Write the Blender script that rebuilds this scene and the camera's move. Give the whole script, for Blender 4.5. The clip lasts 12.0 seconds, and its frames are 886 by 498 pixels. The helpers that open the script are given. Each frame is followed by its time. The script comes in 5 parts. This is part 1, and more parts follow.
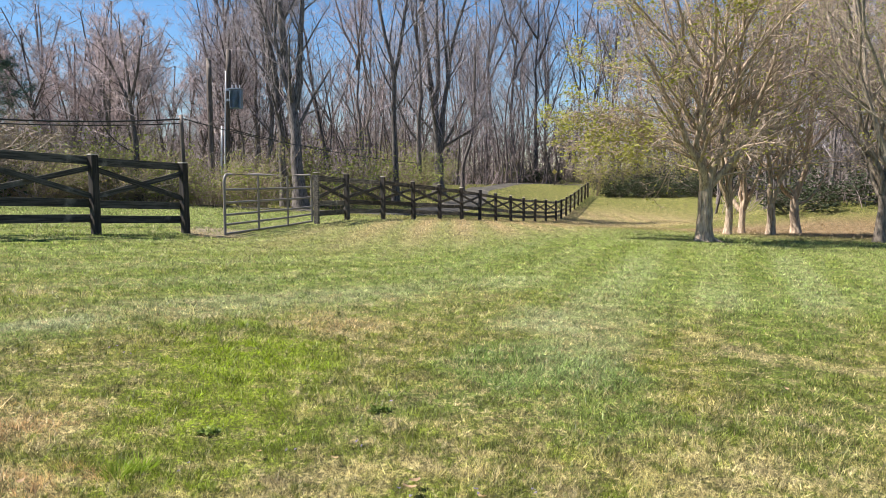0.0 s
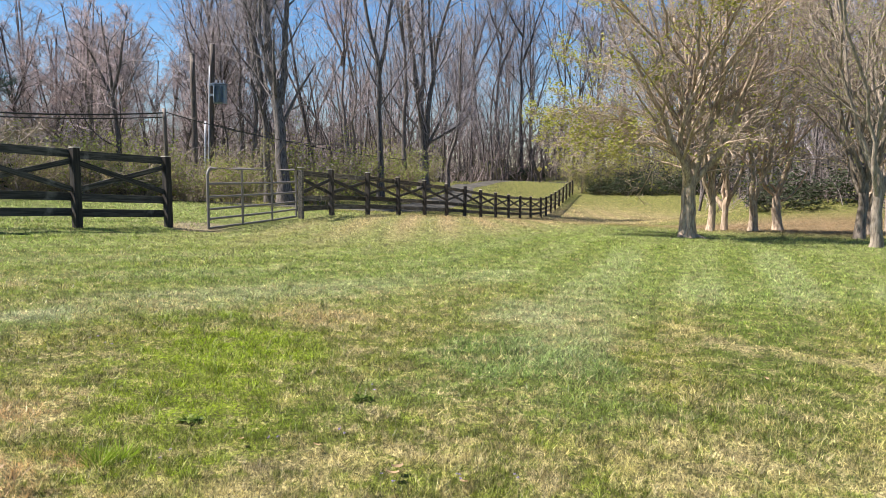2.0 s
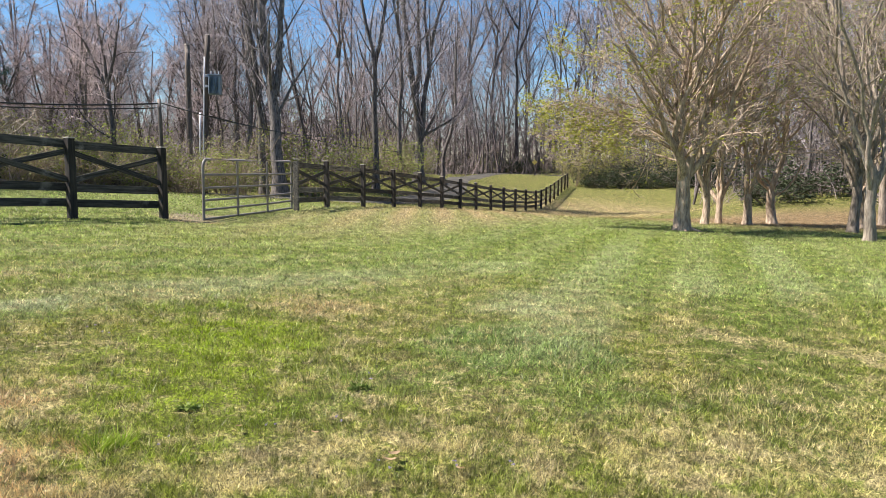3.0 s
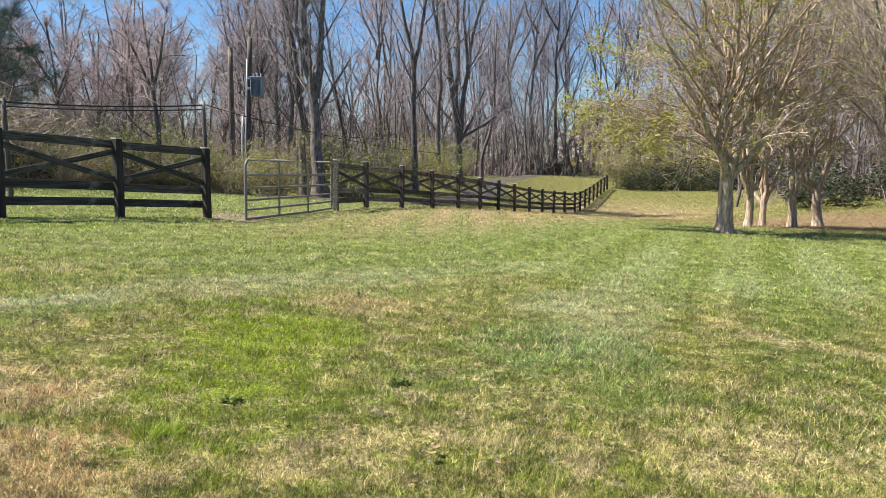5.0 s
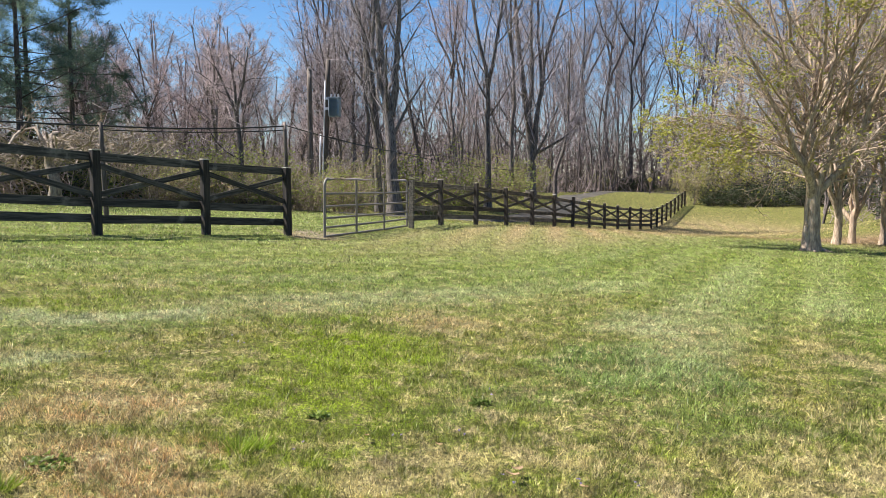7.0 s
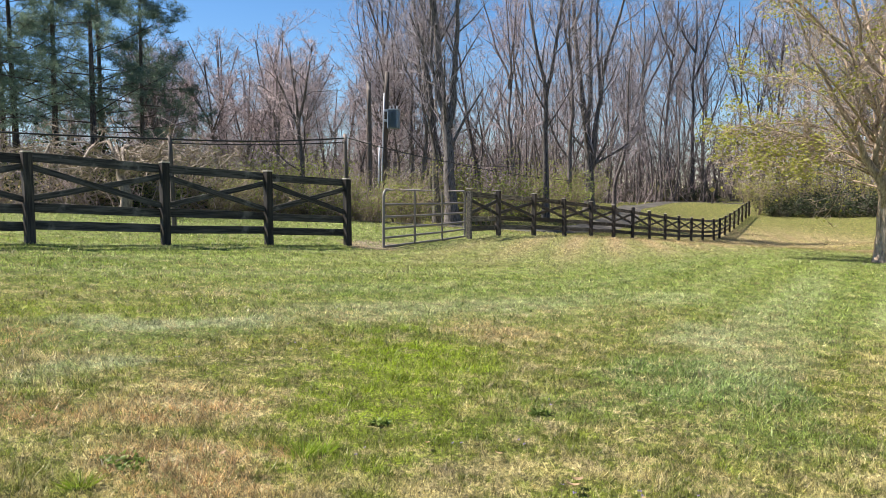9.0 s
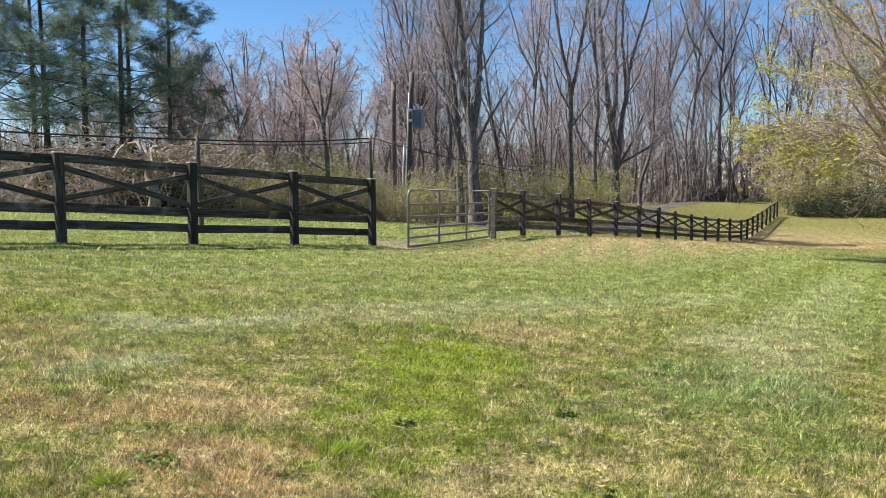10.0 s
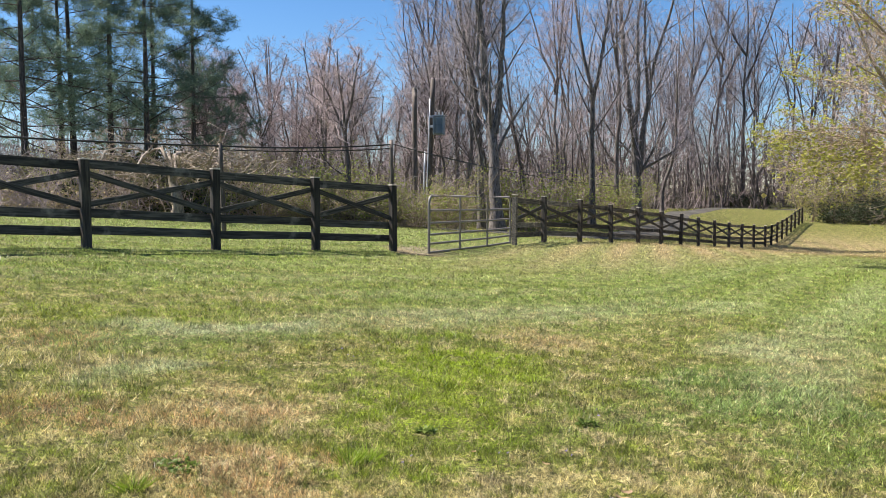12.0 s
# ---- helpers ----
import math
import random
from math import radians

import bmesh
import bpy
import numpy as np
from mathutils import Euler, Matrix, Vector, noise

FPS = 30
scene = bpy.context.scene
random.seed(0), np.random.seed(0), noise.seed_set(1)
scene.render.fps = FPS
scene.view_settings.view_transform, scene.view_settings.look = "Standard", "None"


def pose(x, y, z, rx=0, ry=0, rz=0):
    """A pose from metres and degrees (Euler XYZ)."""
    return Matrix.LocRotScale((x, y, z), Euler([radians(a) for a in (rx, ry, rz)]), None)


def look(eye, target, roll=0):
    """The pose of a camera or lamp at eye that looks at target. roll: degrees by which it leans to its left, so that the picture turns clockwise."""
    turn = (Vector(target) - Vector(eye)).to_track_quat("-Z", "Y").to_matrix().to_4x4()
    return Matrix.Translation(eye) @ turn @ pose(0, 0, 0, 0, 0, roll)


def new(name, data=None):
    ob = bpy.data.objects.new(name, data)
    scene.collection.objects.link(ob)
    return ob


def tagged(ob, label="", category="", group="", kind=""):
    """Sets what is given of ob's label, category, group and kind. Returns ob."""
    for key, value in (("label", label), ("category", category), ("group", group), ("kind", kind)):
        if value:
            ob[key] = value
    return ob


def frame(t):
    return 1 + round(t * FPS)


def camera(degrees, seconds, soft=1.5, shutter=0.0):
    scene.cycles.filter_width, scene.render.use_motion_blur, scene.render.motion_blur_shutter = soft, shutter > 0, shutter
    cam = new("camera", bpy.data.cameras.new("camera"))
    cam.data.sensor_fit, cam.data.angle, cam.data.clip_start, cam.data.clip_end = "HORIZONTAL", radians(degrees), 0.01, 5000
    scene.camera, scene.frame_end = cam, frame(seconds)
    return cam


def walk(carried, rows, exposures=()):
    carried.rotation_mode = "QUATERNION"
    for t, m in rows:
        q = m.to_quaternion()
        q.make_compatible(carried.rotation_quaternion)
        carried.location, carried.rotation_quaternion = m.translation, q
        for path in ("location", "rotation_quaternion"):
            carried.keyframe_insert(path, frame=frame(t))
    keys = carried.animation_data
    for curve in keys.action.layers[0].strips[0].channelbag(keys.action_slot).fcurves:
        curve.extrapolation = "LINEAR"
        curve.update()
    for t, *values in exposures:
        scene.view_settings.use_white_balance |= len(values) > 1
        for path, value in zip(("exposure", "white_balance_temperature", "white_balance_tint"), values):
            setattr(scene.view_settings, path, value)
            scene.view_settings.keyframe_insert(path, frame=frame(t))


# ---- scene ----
cam = camera(60.33, 12.0, soft=0.5)
walk(cam, [
    (0.0, pose(0.000, 0.000, 1.550, 84.00, 0.00, 0.00)),
    (0.5, pose(-0.001, -0.001, 1.542, 84.04, -0.01, -0.08)),
    (1.0, pose(0.002, -0.007, 1.525, 84.00, -0.09, -0.32)),
    (1.5, pose(0.005, -0.015, 1.516, 83.94, -0.17, -0.74)),
    (2.0, pose(0.010, -0.012, 1.499, 83.81, -0.24, -1.10)),
    (2.5, pose(0.008, -0.022, 1.489, 83.46, -0.34, -1.65)),
    (3.0, pose(-0.001, -0.042, 1.485, 83.27, -0.48, -1.46)),
    (5.0, pose(-0.019, -0.068, 1.457, 83.39, -0.50, 1.39)),
    (5.5, pose(-0.028, -0.078, 1.455, 83.42, -0.53, 1.75)),
    (6.0, pose(-0.045, -0.092, 1.466, 83.64, -0.57, 2.56)),
    (6.5, pose(-0.063, -0.108, 1.479, 84.04, -0.37, 4.10)),
    (7.0, pose(-0.072, -0.119, 1.489, 84.59, -0.14, 6.81)),
    (9.0, pose(-0.083, -0.167, 1.489, 85.38, 0.04, 11.09)),
    (9.5, pose(-0.088, -0.170, 1.488, 85.35, 0.01, 11.98)),
    (10.0, pose(-0.091, -0.177, 1.492, 85.37, 0.03, 12.89)),
    (10.5, pose(-0.091, -0.172, 1.500, 85.44, 0.05, 13.63)),
    (11.0, pose(-0.091, -0.169, 1.499, 85.49, 0.05, 13.96)),
    (11.5, pose(-0.096, -0.172, 1.504, 85.53, 0.03, 14.16)),
    (12.0, pose(-0.101, -0.161, 1.504, 85.79, -0.01, 14.44)),
], exposures=[(0.0, 1.07, 6520, 12.5)])

# ---- light: clear spring sky, sun high on the left ----
SUN_DIR = Vector((-0.97, 0.02, 1.30)).normalized()
world = bpy.data.worlds.new("sky")
scene.world = world
world.use_nodes = True
wn = world.node_tree
sky = wn.nodes.new("ShaderNodeTexSky")
sky.sky_type = "NISHITA"
sky.sun_disc = False
sky.sun_elevation = math.asin(SUN_DIR.z)
sky.sun_rotation = math.atan2(SUN_DIR.x, SUN_DIR.y)
sky.air_density, sky.dust_density, sky.ozone_density = 1.0, 0.0, 6.0
bg = wn.nodes["Background"]
bg.inputs["Strength"].default_value = 0.070
vivid = wn.nodes.new("ShaderNodeHueSaturation")
vivid.inputs["Saturation"].default_value = 1.15
wn.links.new(sky.outputs[0], vivid.inputs["Color"])
wn.links.new(vivid.outputs[0], bg.inputs[0])
sun = new("sun", bpy.data.lights.new("sun", "SUN"))
sun.data.energy, sun.data.angle, sun.data.color = 5.9, radians(0.53), (1.0, 0.95, 0.87)
sun.matrix_world = look(SUN_DIR * 60, (0, 0, 0))


# ---- materials ----
class Nodes:
    """Short hand for building one node tree."""

    def __init__(self, name):
        self.mat = bpy.data.materials.new(name)
        self.mat.use_nodes = True
        self.t = self.mat.node_tree
        self.bsdf = self.t.nodes["Principled BSDF"]

    def n(self, kind, **sockets):
        node = self.t.nodes.new("ShaderNode" + kind)
        for key, value in sockets.items():
            self.put(node.inputs[key.replace("_", " ")], value)
        return node

    def put(self, socket, value):
        if isinstance(value, bpy.types.NodeSocket):
            self.t.links.new(value, socket)
        else:
            socket.default_value = value

    def noise(self, vec, scale, detail=4.0, rough=0.55):
        node = self.n("TexNoise", Scale=scale, Detail=detail, Roughness=rough)
        self.t.links.new(vec, node.inputs["Vector"])
        return node.outputs["Fac"]

    def ramp(self, fac, lo, hi):
        node = self.n("MapRange")
        self.put(node.inputs[0], fac)
        node.inputs[1].default_value, node.inputs[2].default_value = lo, hi
        node.interpolation_type = "SMOOTHSTEP"
        return node.outputs[0]

    def math(self, op, a, b=0.0):
        node = self.t.nodes.new("ShaderNodeMath")
        node.operation = op
        self.put(node.inputs[0], a)
        self.put(node.inputs[1], b)
        return node.outputs[0]

    def mix(self, fac, a, b):
        node = self.t.nodes.new("ShaderNodeMix")
        node.data_type = "RGBA"
        self.put(node.inputs[0], fac)
        self.put(node.inputs[6], a if isinstance(a, bpy.types.NodeSocket) else (*a, 1))
        self.put(node.inputs[7], b if isinstance(b, bpy.types.NodeSocket) else (*b, 1))
        return node.outputs[2]

    def stretch(self, vec, sx, sy, sz):
        node = self.n("Mapping")
        self.t.links.new(vec, node.inputs["Vector"])
        node.inputs["Scale"].default_value = (sx, sy, sz)
        return node.outputs[0]

    def bump(self, height, strength, dist):
        node = self.n("Bump", Strength=strength, Distance=dist)
        self.t.links.new(height, node.inputs["Height"])
        self.t.links.new(node.outputs[0], self.bsdf.inputs["Normal"])

    def out(self, colour, rough=0.8, spec=0.3, metal=0.0):
        self.put(self.bsdf.inputs["Base Color"], colour if isinstance(colour, bpy.types.NodeSocket) else (*colour, 1))
        self.put(self.bsdf.inputs["Roughness"], rough)
        self.bsdf.inputs["Specular IOR Level"].default_value = spec
        self.bsdf.inputs["Metallic"].default_value = metal
        return self.mat


def lawn_colour(m, blades=True):
    """Colour of the lawn by place: olive green, bright green, blue-green, pale and straw-coloured patches. The soil between the blades shows fewer of them."""
    pos = m.n("NewGeometry").outputs["Position"]
    flat = m.stretch(pos, 1, 1, 0)
    mid = m.noise(flat, 1.6, 4)
    small = m.noise(flat, 8.0, 4, 0.75)
    clump = m.noise(flat, 4.2, 5, 0.72)
    wisp = m.noise(flat, 19.0, 3, 0.65)
    warp = m.n("TexNoise", Scale=1.1, Detail=4.0)
    m.t.links.new(flat, warp.inputs["Vector"])
    bent = m.n("VectorMath")
    bent.operation = "MULTIPLY_ADD"
    m.t.links.new(warp.outputs["Color"], bent.inputs[0])
    bent.inputs[1].default_value = (1.3, 1.3, 0)
    m.t.links.new(flat, bent.inputs[2])

    def patch(x, y, rx, ry, turn=0.0, soft=0.6, share=1.0):
        node = m.n("Mapping")
        node.vector_type = "TEXTURE"
        m.t.links.new(bent.outputs[0], node.inputs["Vector"])
        node.inputs["Location"].default_value = (x + 0.65, y + 0.65, 0)
        node.inputs["Rotation"].default_value = (0, 0, radians(turn))
        node.inputs["Scale"].default_value = (rx, ry, 1)
        length = m.n("VectorMath")
        length.operation = "LENGTH"
        m.t.links.new(node.outputs[0], length.inputs[0])
        mask = m.ramp(length.outputs["Value"], 1 + soft, 1 - soft)
        return mask if share == 1.0 else m.math("MULTIPLY", mask, share)

    def join(*masks):
        total = masks[0]
        for k in masks[1:]:
            total = m.math("MAXIMUM", total, k)
        return total

    def part_of(mask, share):
        return m.math("MULTIPLY", mask, share)

    green = m.mix(m.ramp(small, 0.3, 0.68), GREEN_A, GREEN_B)
    if blades:
        olive = join(patch(2.1, 5.3, 0.65, 0.8, 0, 0.5), patch(-0.6, 6.6, 0.8, 0.5), patch(0.9, 9.0, 0.5, 0.4), patch(-2.6, 5.6, 0.9, 0.4, 30), patch(-5.4, 5.9, 1.0, 0.5, 20))
        green = m.mix(part_of(olive, 0.7), green, OLIVE)
    deep = join(patch(-1.9, 6.6, 0.4, 0.32), patch(-7.0, 9.0, 3.0, 1.2, 40), patch(-4.5, 10.2, 2.5, 0.5, 20), patch(3.9, 9.0, 0.6, 5.5, -20, 0.4), patch(0.9, 13.5, 0.6, 4.0, -20, 0.4),
                patch(2.0, 4.75, 0.5, 0.16, 10), patch(-0.9, 4.3, 0.45, 0.2))
    green = m.mix(part_of(deep, 0.6), green, DEEP)
    bright = join(patch(-1.43, 5.6, 0.62, 0.75, 0, 0.45), patch(-1.4, 4.6, 0.7, 0.6, 0, 0.6, 0.8), patch(-1.75, 6.9, 0.7, 0.25, 35, 0.5, 0.75), patch(-4.6, 6.2, 1.5, 0.45, 15, 0.5, 0.6),
                  patch(3.95, 16.8, 1.1, 3.0, 0, 0.4, 0.8), patch(-4.3, 11.6, 4.5, 0.8, 18, 0.5, 0.75), patch(-1.45, 3.6, 0.5, 0.25, 0, 0.5, 0.6))
    col = m.mix(part_of(bright, 0.9), green, BRIGHT)
    blue = join(patch(0.75, 5.7, 0.72, 0.95, -10, 0.35), patch(1.0, 4.75, 0.5, 0.45, 0, 0.5, 0.6), patch(-3.9, 5.6, 1.1, 0.45, 30, 0.4, 0.7), patch(-2.6, 9.2, 2.2, 0.5, 25, 0.4, 0.8),
                patch(-0.2, 4.9, 0.4, 0.5, 0, 0.5, 0.5))
    col = m.mix(m.math("MULTIPLY", blue, m.ramp(clump, 0.3, 0.5)), col, BLUE)
    swath = patch(2.6, 10.6, 0.7, 5.0, -19, 0.25, 0.6)
    pale = join(patch(-1.5, 8.5, 2.6, 0.65, 43, 0.7, 0.75), patch(0.8, 10.3, 1.4, 0.7, 15, 0.7, 0.7), patch(1.1, 7.8, 0.42, 0.75, -15, 0.6, 0.9), swath, patch(-3.55, 4.6, 0.28, 0.4, 0, 0.5),
                patch(-3.7, 6.2, 1.1, 0.3, 25, 0.5), patch(4.6, 9.9, 1.8, 1.1, 12, 0.5, 0.7), patch(6.0, 12.6, 0.5, 3.5, -22, 0.3, 0.6))
    col = m.mix(m.math("MULTIPLY", pale, m.ramp(m.math("ADD", part_of(clump, 0.6), part_of(wisp, 0.4)), 0.30, 0.52)), col, PALE)
    # farther lawn is greener; its gloss in the sun is put into the colour
    fresh = join(patch(-4.0, 18.0, 20.0, 9.5, 8, 0.3), patch(4.0, 12.5, 5.0, 4.0, 0, 0.5), patch(-5.5, 9.5, 3.5, 1.8, 30, 0.5, 0.8))
    col = m.mix(part_of(fresh, 0.62), col, m.mix(m.ramp(clump, 0.35, 0.62), GREEN_SHEEN_A, GREEN_SHEEN_B))

    def stripes(along, width, mask):
        wave = m.n("TexWave", Scale=0.314 / width, Distortion=1.6, Detail=3.0)
        wave.inputs["Detail Scale"].default_value = 0.7
        turned = m.n("Mapping")
        m.t.links.new(flat, turned.inputs["Vector"])
        turned.inputs["Rotation"].default_value = (0, 0, radians(-along - 90))
        m.t.links.new(turned.outputs[0], wave.inputs["Vector"])
        return m.math("MULTIPLY", m.ramp(wave.outputs["Fac"], 0.25, 0.75), mask)

    mow = join(stripes(40, 1.5, patch(-5.0, 11.5, 6.0, 4.5, 20, 0.35)), stripes(70, 1.3, patch(4.5, 13.0, 4.5, 6.0, -15, 0.35)))
    col = m.mix(part_of(mow, 0.5), col, m.mix(m.ramp(clump, 0.35, 0.6), DEEP, BRIGHT))
    dry = join(patch(2.95, 6.65, 1.15, 0.26, -50, 0.5), patch(1.7, 3.85, 0.8, 0.4, 0, 0.5, 0.8), patch(-0.6, 3.5, 0.55, 0.25, 15, 0.5, 0.9),
               patch(-0.95, 7.1, 0.55, 0.45, 0, 0.5, 0.85), patch(-2.55, 4.05, 0.6, 0.35, 20, 0.5), patch(-2.0, 3.2, 0.75, 0.3, 0, 0.5), patch(13, 54, 8, 10, 0, 0.6, 0.75))
    if blades:
        dry = join(dry, patch(1.4, 7.4, 0.45, 0.4, 0, 0.5, 0.7), patch(0.3, 4.45, 0.28, 0.25, 0, 0.5, 0.8), patch(0.42, 5.55, 0.17, 0.15), patch(0.1, 8.75, 0.7, 0.3, 10, 0.5, 0.85),
                   patch(-2.5, 7.25, 0.4, 0.28, 30), patch(-4.5, 8.3, 0.9, 0.35, 20), patch(-4.1, 7.6, 0.8, 0.2, 15), patch(-3.3, 3.3, 0.7, 0.5, 0, 0.5, 0.75), patch(-4.3, 4.5, 0.9, 0.4, 20, 0.5, 0.8),
                   patch(2.5, 4.6, 0.8, 0.7, 0, 0.5, 0.6), patch(-0.7, 4.5, 0.35, 0.3, 0, 0.5, 0.5), patch(0.4, 3.7, 0.7, 0.35, 0, 0.5, 0.7), patch(-5.2, 10.0, 1.4, 0.22, 20))
    lush = join(bright, part_of(fresh, 0.9), mow, part_of(blue, 0.75), part_of(pale, 0.5), part_of(deep, 0.7))
    speck = m.math("ADD", part_of(clump, 0.55), part_of(wisp, 0.45))
    lift = m.math("SUBTRACT", part_of(dry, 0.085), part_of(lush, 0.045))
    straw = m.ramp(m.math("ADD", speck, lift), 0.455, 0.60)
    straw = part_of(straw, 0.85)
    col = m.mix(straw, col, m.mix(m.ramp(mid, 0.35, 0.65), STRAW_A, STRAW_B))
    if blades:
        rust = join(patch(-2.5, 4.05, 0.5, 0.3, 20, 0.5), patch(-3.4, 3.6, 0.6, 0.3, 0, 0.5), patch(-1.7, 3.6, 0.2, 0.12), patch(-2.0, 3.2, 0.6, 0.25, 0, 0.5), patch(-0.95, 7.1, 0.4, 0.3, 0, 0.5, 0.6), patch(-4.9, 5.0, 0.7, 0.3, 30))
        col = m.mix(part_of(m.math("MULTIPLY", rust, m.ramp(speck, 0.36, 0.54)), 0.85), col, RUST)
    rows = m.n("TexWave", Scale=0.16, Distortion=2.5, Detail=2.0)
    rows.inputs["Detail Scale"].default_value = 0.6
    m.t.links.new(m.stretch(flat, 1.6, -0.5, 0), rows.inputs["Vector"])
    mown = m.math("MULTIPLY", patch(5.6, 38, 3.8, 24, -19, 0.35), m.math("ADD", part_of(rows.outputs["Fac"], 0.6), 0.4))
    mown = join(mown, part_of(m.math("MULTIPLY", patch(13, 53, 6.5, 9, 0, 0.4), m.math("ADD", part_of(rows.outputs["Fac"], 0.6), 0.3)), 0.9), patch(-4.75, 15.5, 0.8, 0.4, -35, 0.4))
    col = m.mix(part_of(mown, 0.9), col, TAN)
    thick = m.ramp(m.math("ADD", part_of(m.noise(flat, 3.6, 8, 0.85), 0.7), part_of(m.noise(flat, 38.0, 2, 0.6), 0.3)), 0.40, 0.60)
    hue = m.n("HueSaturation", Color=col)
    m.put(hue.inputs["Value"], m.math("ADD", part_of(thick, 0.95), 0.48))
    return pos, hue.outputs[0], patch, small, mid


GREEN_A, GREEN_B = (0.09, 0.12, 0.012), (0.22, 0.25, 0.04)
DEEP, RUST, TAN = (0.085, 0.135, 0.018), (0.42, 0.265, 0.13), (0.50, 0.375, 0.20)
BRIGHT, BLUE = (0.19, 0.26, 0.009), (0.145, 0.215, 0.05)
GREEN_SHEEN_A, GREEN_SHEEN_B = (0.23, 0.32, 0.06), (0.36, 0.43, 0.16)
OLIVE, PALE = (0.15, 0.155, 0.016), (0.33, 0.37, 0.19)
STRAW_A, STRAW_B = (0.42, 0.355, 0.145), (0.47, 0.38, 0.20)


def make_ground_material():
    m = Nodes("lawn_soil")
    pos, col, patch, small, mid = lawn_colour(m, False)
    fine = m.math("ADD", m.math("MULTIPLY", m.noise(pos, 45, 3, 0.7), 0.5), m.math("MULTIPLY", m.noise(pos, 150, 2, 0.6), 0.5))
    litter = patch(16.0, 30.5, 8.5, 7.5, 10, 0.35)
    leafy = m.noise(pos, 6, 5, 0.75)
    col = m.mix(litter, col, m.mix(m.ramp(leafy, 0.35, 0.65), (0.20, 0.14, 0.07), (0.44, 0.30, 0.175)))
    bare = patch(-4.9, 16.3, 0.9, 0.55, -40, 0.4)
    col = m.mix(bare, col, (0.40, 0.33, 0.22))
    gap = m.math("MULTIPLY", m.ramp(fine, 0.545, 0.455), 0.9)
    col = m.mix(gap, col, (0.045, 0.040, 0.020))
    shade = m.mix(m.ramp(leafy, 0.3, 0.7), (0.7, 0.7, 0.66), (1, 1, 1))
    tint = m.t.nodes.new("ShaderNodeMix")
    tint.data_type, tint.blend_type = "RGBA", "MULTIPLY"
    tint.inputs[0].default_value = 1
    m.put(tint.inputs[6], col)
    m.put(tint.inputs[7], shade)
    m.bump(m.math("ADD", fine, m.math("MULTIPLY", small, 2.0)), 0.6, 0.03)
    return m.out(tint.outputs[2], 0.95, 0.1)


def make_grass_material():
    m = Nodes("grass_blade")
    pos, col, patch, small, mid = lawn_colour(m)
    rnd = m.n("NewGeometry").outputs["Random Per Island"]
    hue = m.n("HueSaturation", Saturation=1.0, Color=col)
    m.put(hue.inputs["Value"], m.math("ADD", m.math("MULTIPLY", rnd, 1.6), 0.3))
    dead = m.mix(m.ramp(m.math("FRACT", m.math("MULTIPLY", rnd, 7.31)), 0.94, 0.97), hue.outputs[0], (0.40, 0.33, 0.17))
    litter = patch(16.0, 30.5, 8.5, 7.5, 10, 0.35)
    dead = m.mix(m.math("MULTIPLY", litter, 0.9), dead, (0.38, 0.265, 0.15))
    m.bsdf.inputs["Transmission Weight"].default_value = 0.0
    mat = m.out(dead, 0.45, 0.35)
    trans = m.n("BsdfTranslucent")
    m.put(trans.inputs["Color"], dead)
    mixer = m.n("MixShader", Fac=0.3)
    m.t.links.new(m.bsdf.outputs[0], mixer.inputs[1])
    m.t.links.new(trans.outputs[0], mixer.inputs[2])
    m.t.links.new(mixer.outputs[0], m.t.nodes["Material Output"].inputs[0])
    return mat


def bark(name, dark, light, moss=0.0, scale=1.0, vary=0.5):
    m = Nodes(name)
    vec = m.n("TexCoord").outputs["Object"]
    ridges = m.noise(m.stretch(vec, 9 * scale, 9 * scale, 1.6 * scale), 2.2, 6, 0.7)
    blotch = m.noise(vec, 0.9, 3)
    rnd = m.n("ObjectInfo").outputs["Random"]
    col = m.mix(m.ramp(ridges, 0.32, 0.66), dark, light)
    col = m.mix(m.math("MULTIPLY", m.ramp(blotch, 0.5, 0.75), moss), col, (0.11, 0.13, 0.05))
    hue = m.n("HueSaturation", Color=col)
    m.put(hue.inputs["Value"], m.math("ADD", m.math("MULTIPLY", rnd, vary), 1.0 - vary / 2))
    m.bump(ridges, 0.8, 0.03)
    return m.out(hue.outputs[0], 0.9, 0.15)


def leafy(name, a, b, translucent=0.35, rough=0.6):
    m = Nodes(name)
    rnd = m.n("NewGeometry").outputs["Random Per Island"]
    ob = m.n("ObjectInfo").outputs["Random"]
    col = m.mix(rnd, a, b)
    hue = m.n("HueSaturation", Color=col)
    m.put(hue.inputs["Value"], m.math("ADD", m.math("MULTIPLY", ob, 0.4), 0.8))
    mat = m.out(hue.outputs[0], rough, 0.25)
    trans = m.n("BsdfTranslucent")
    m.put(trans.inputs["Color"], hue.outputs[0])
    mixer = m.n("MixShader", Fac=translucent)
    m.t.links.new(m.bsdf.outputs[0], mixer.inputs[1])
    m.t.links.new(trans.outputs[0], mixer.inputs[2])
    m.t.links.new(mixer.outputs[0], m.t.nodes["Material Output"].inputs[0])
    return mat


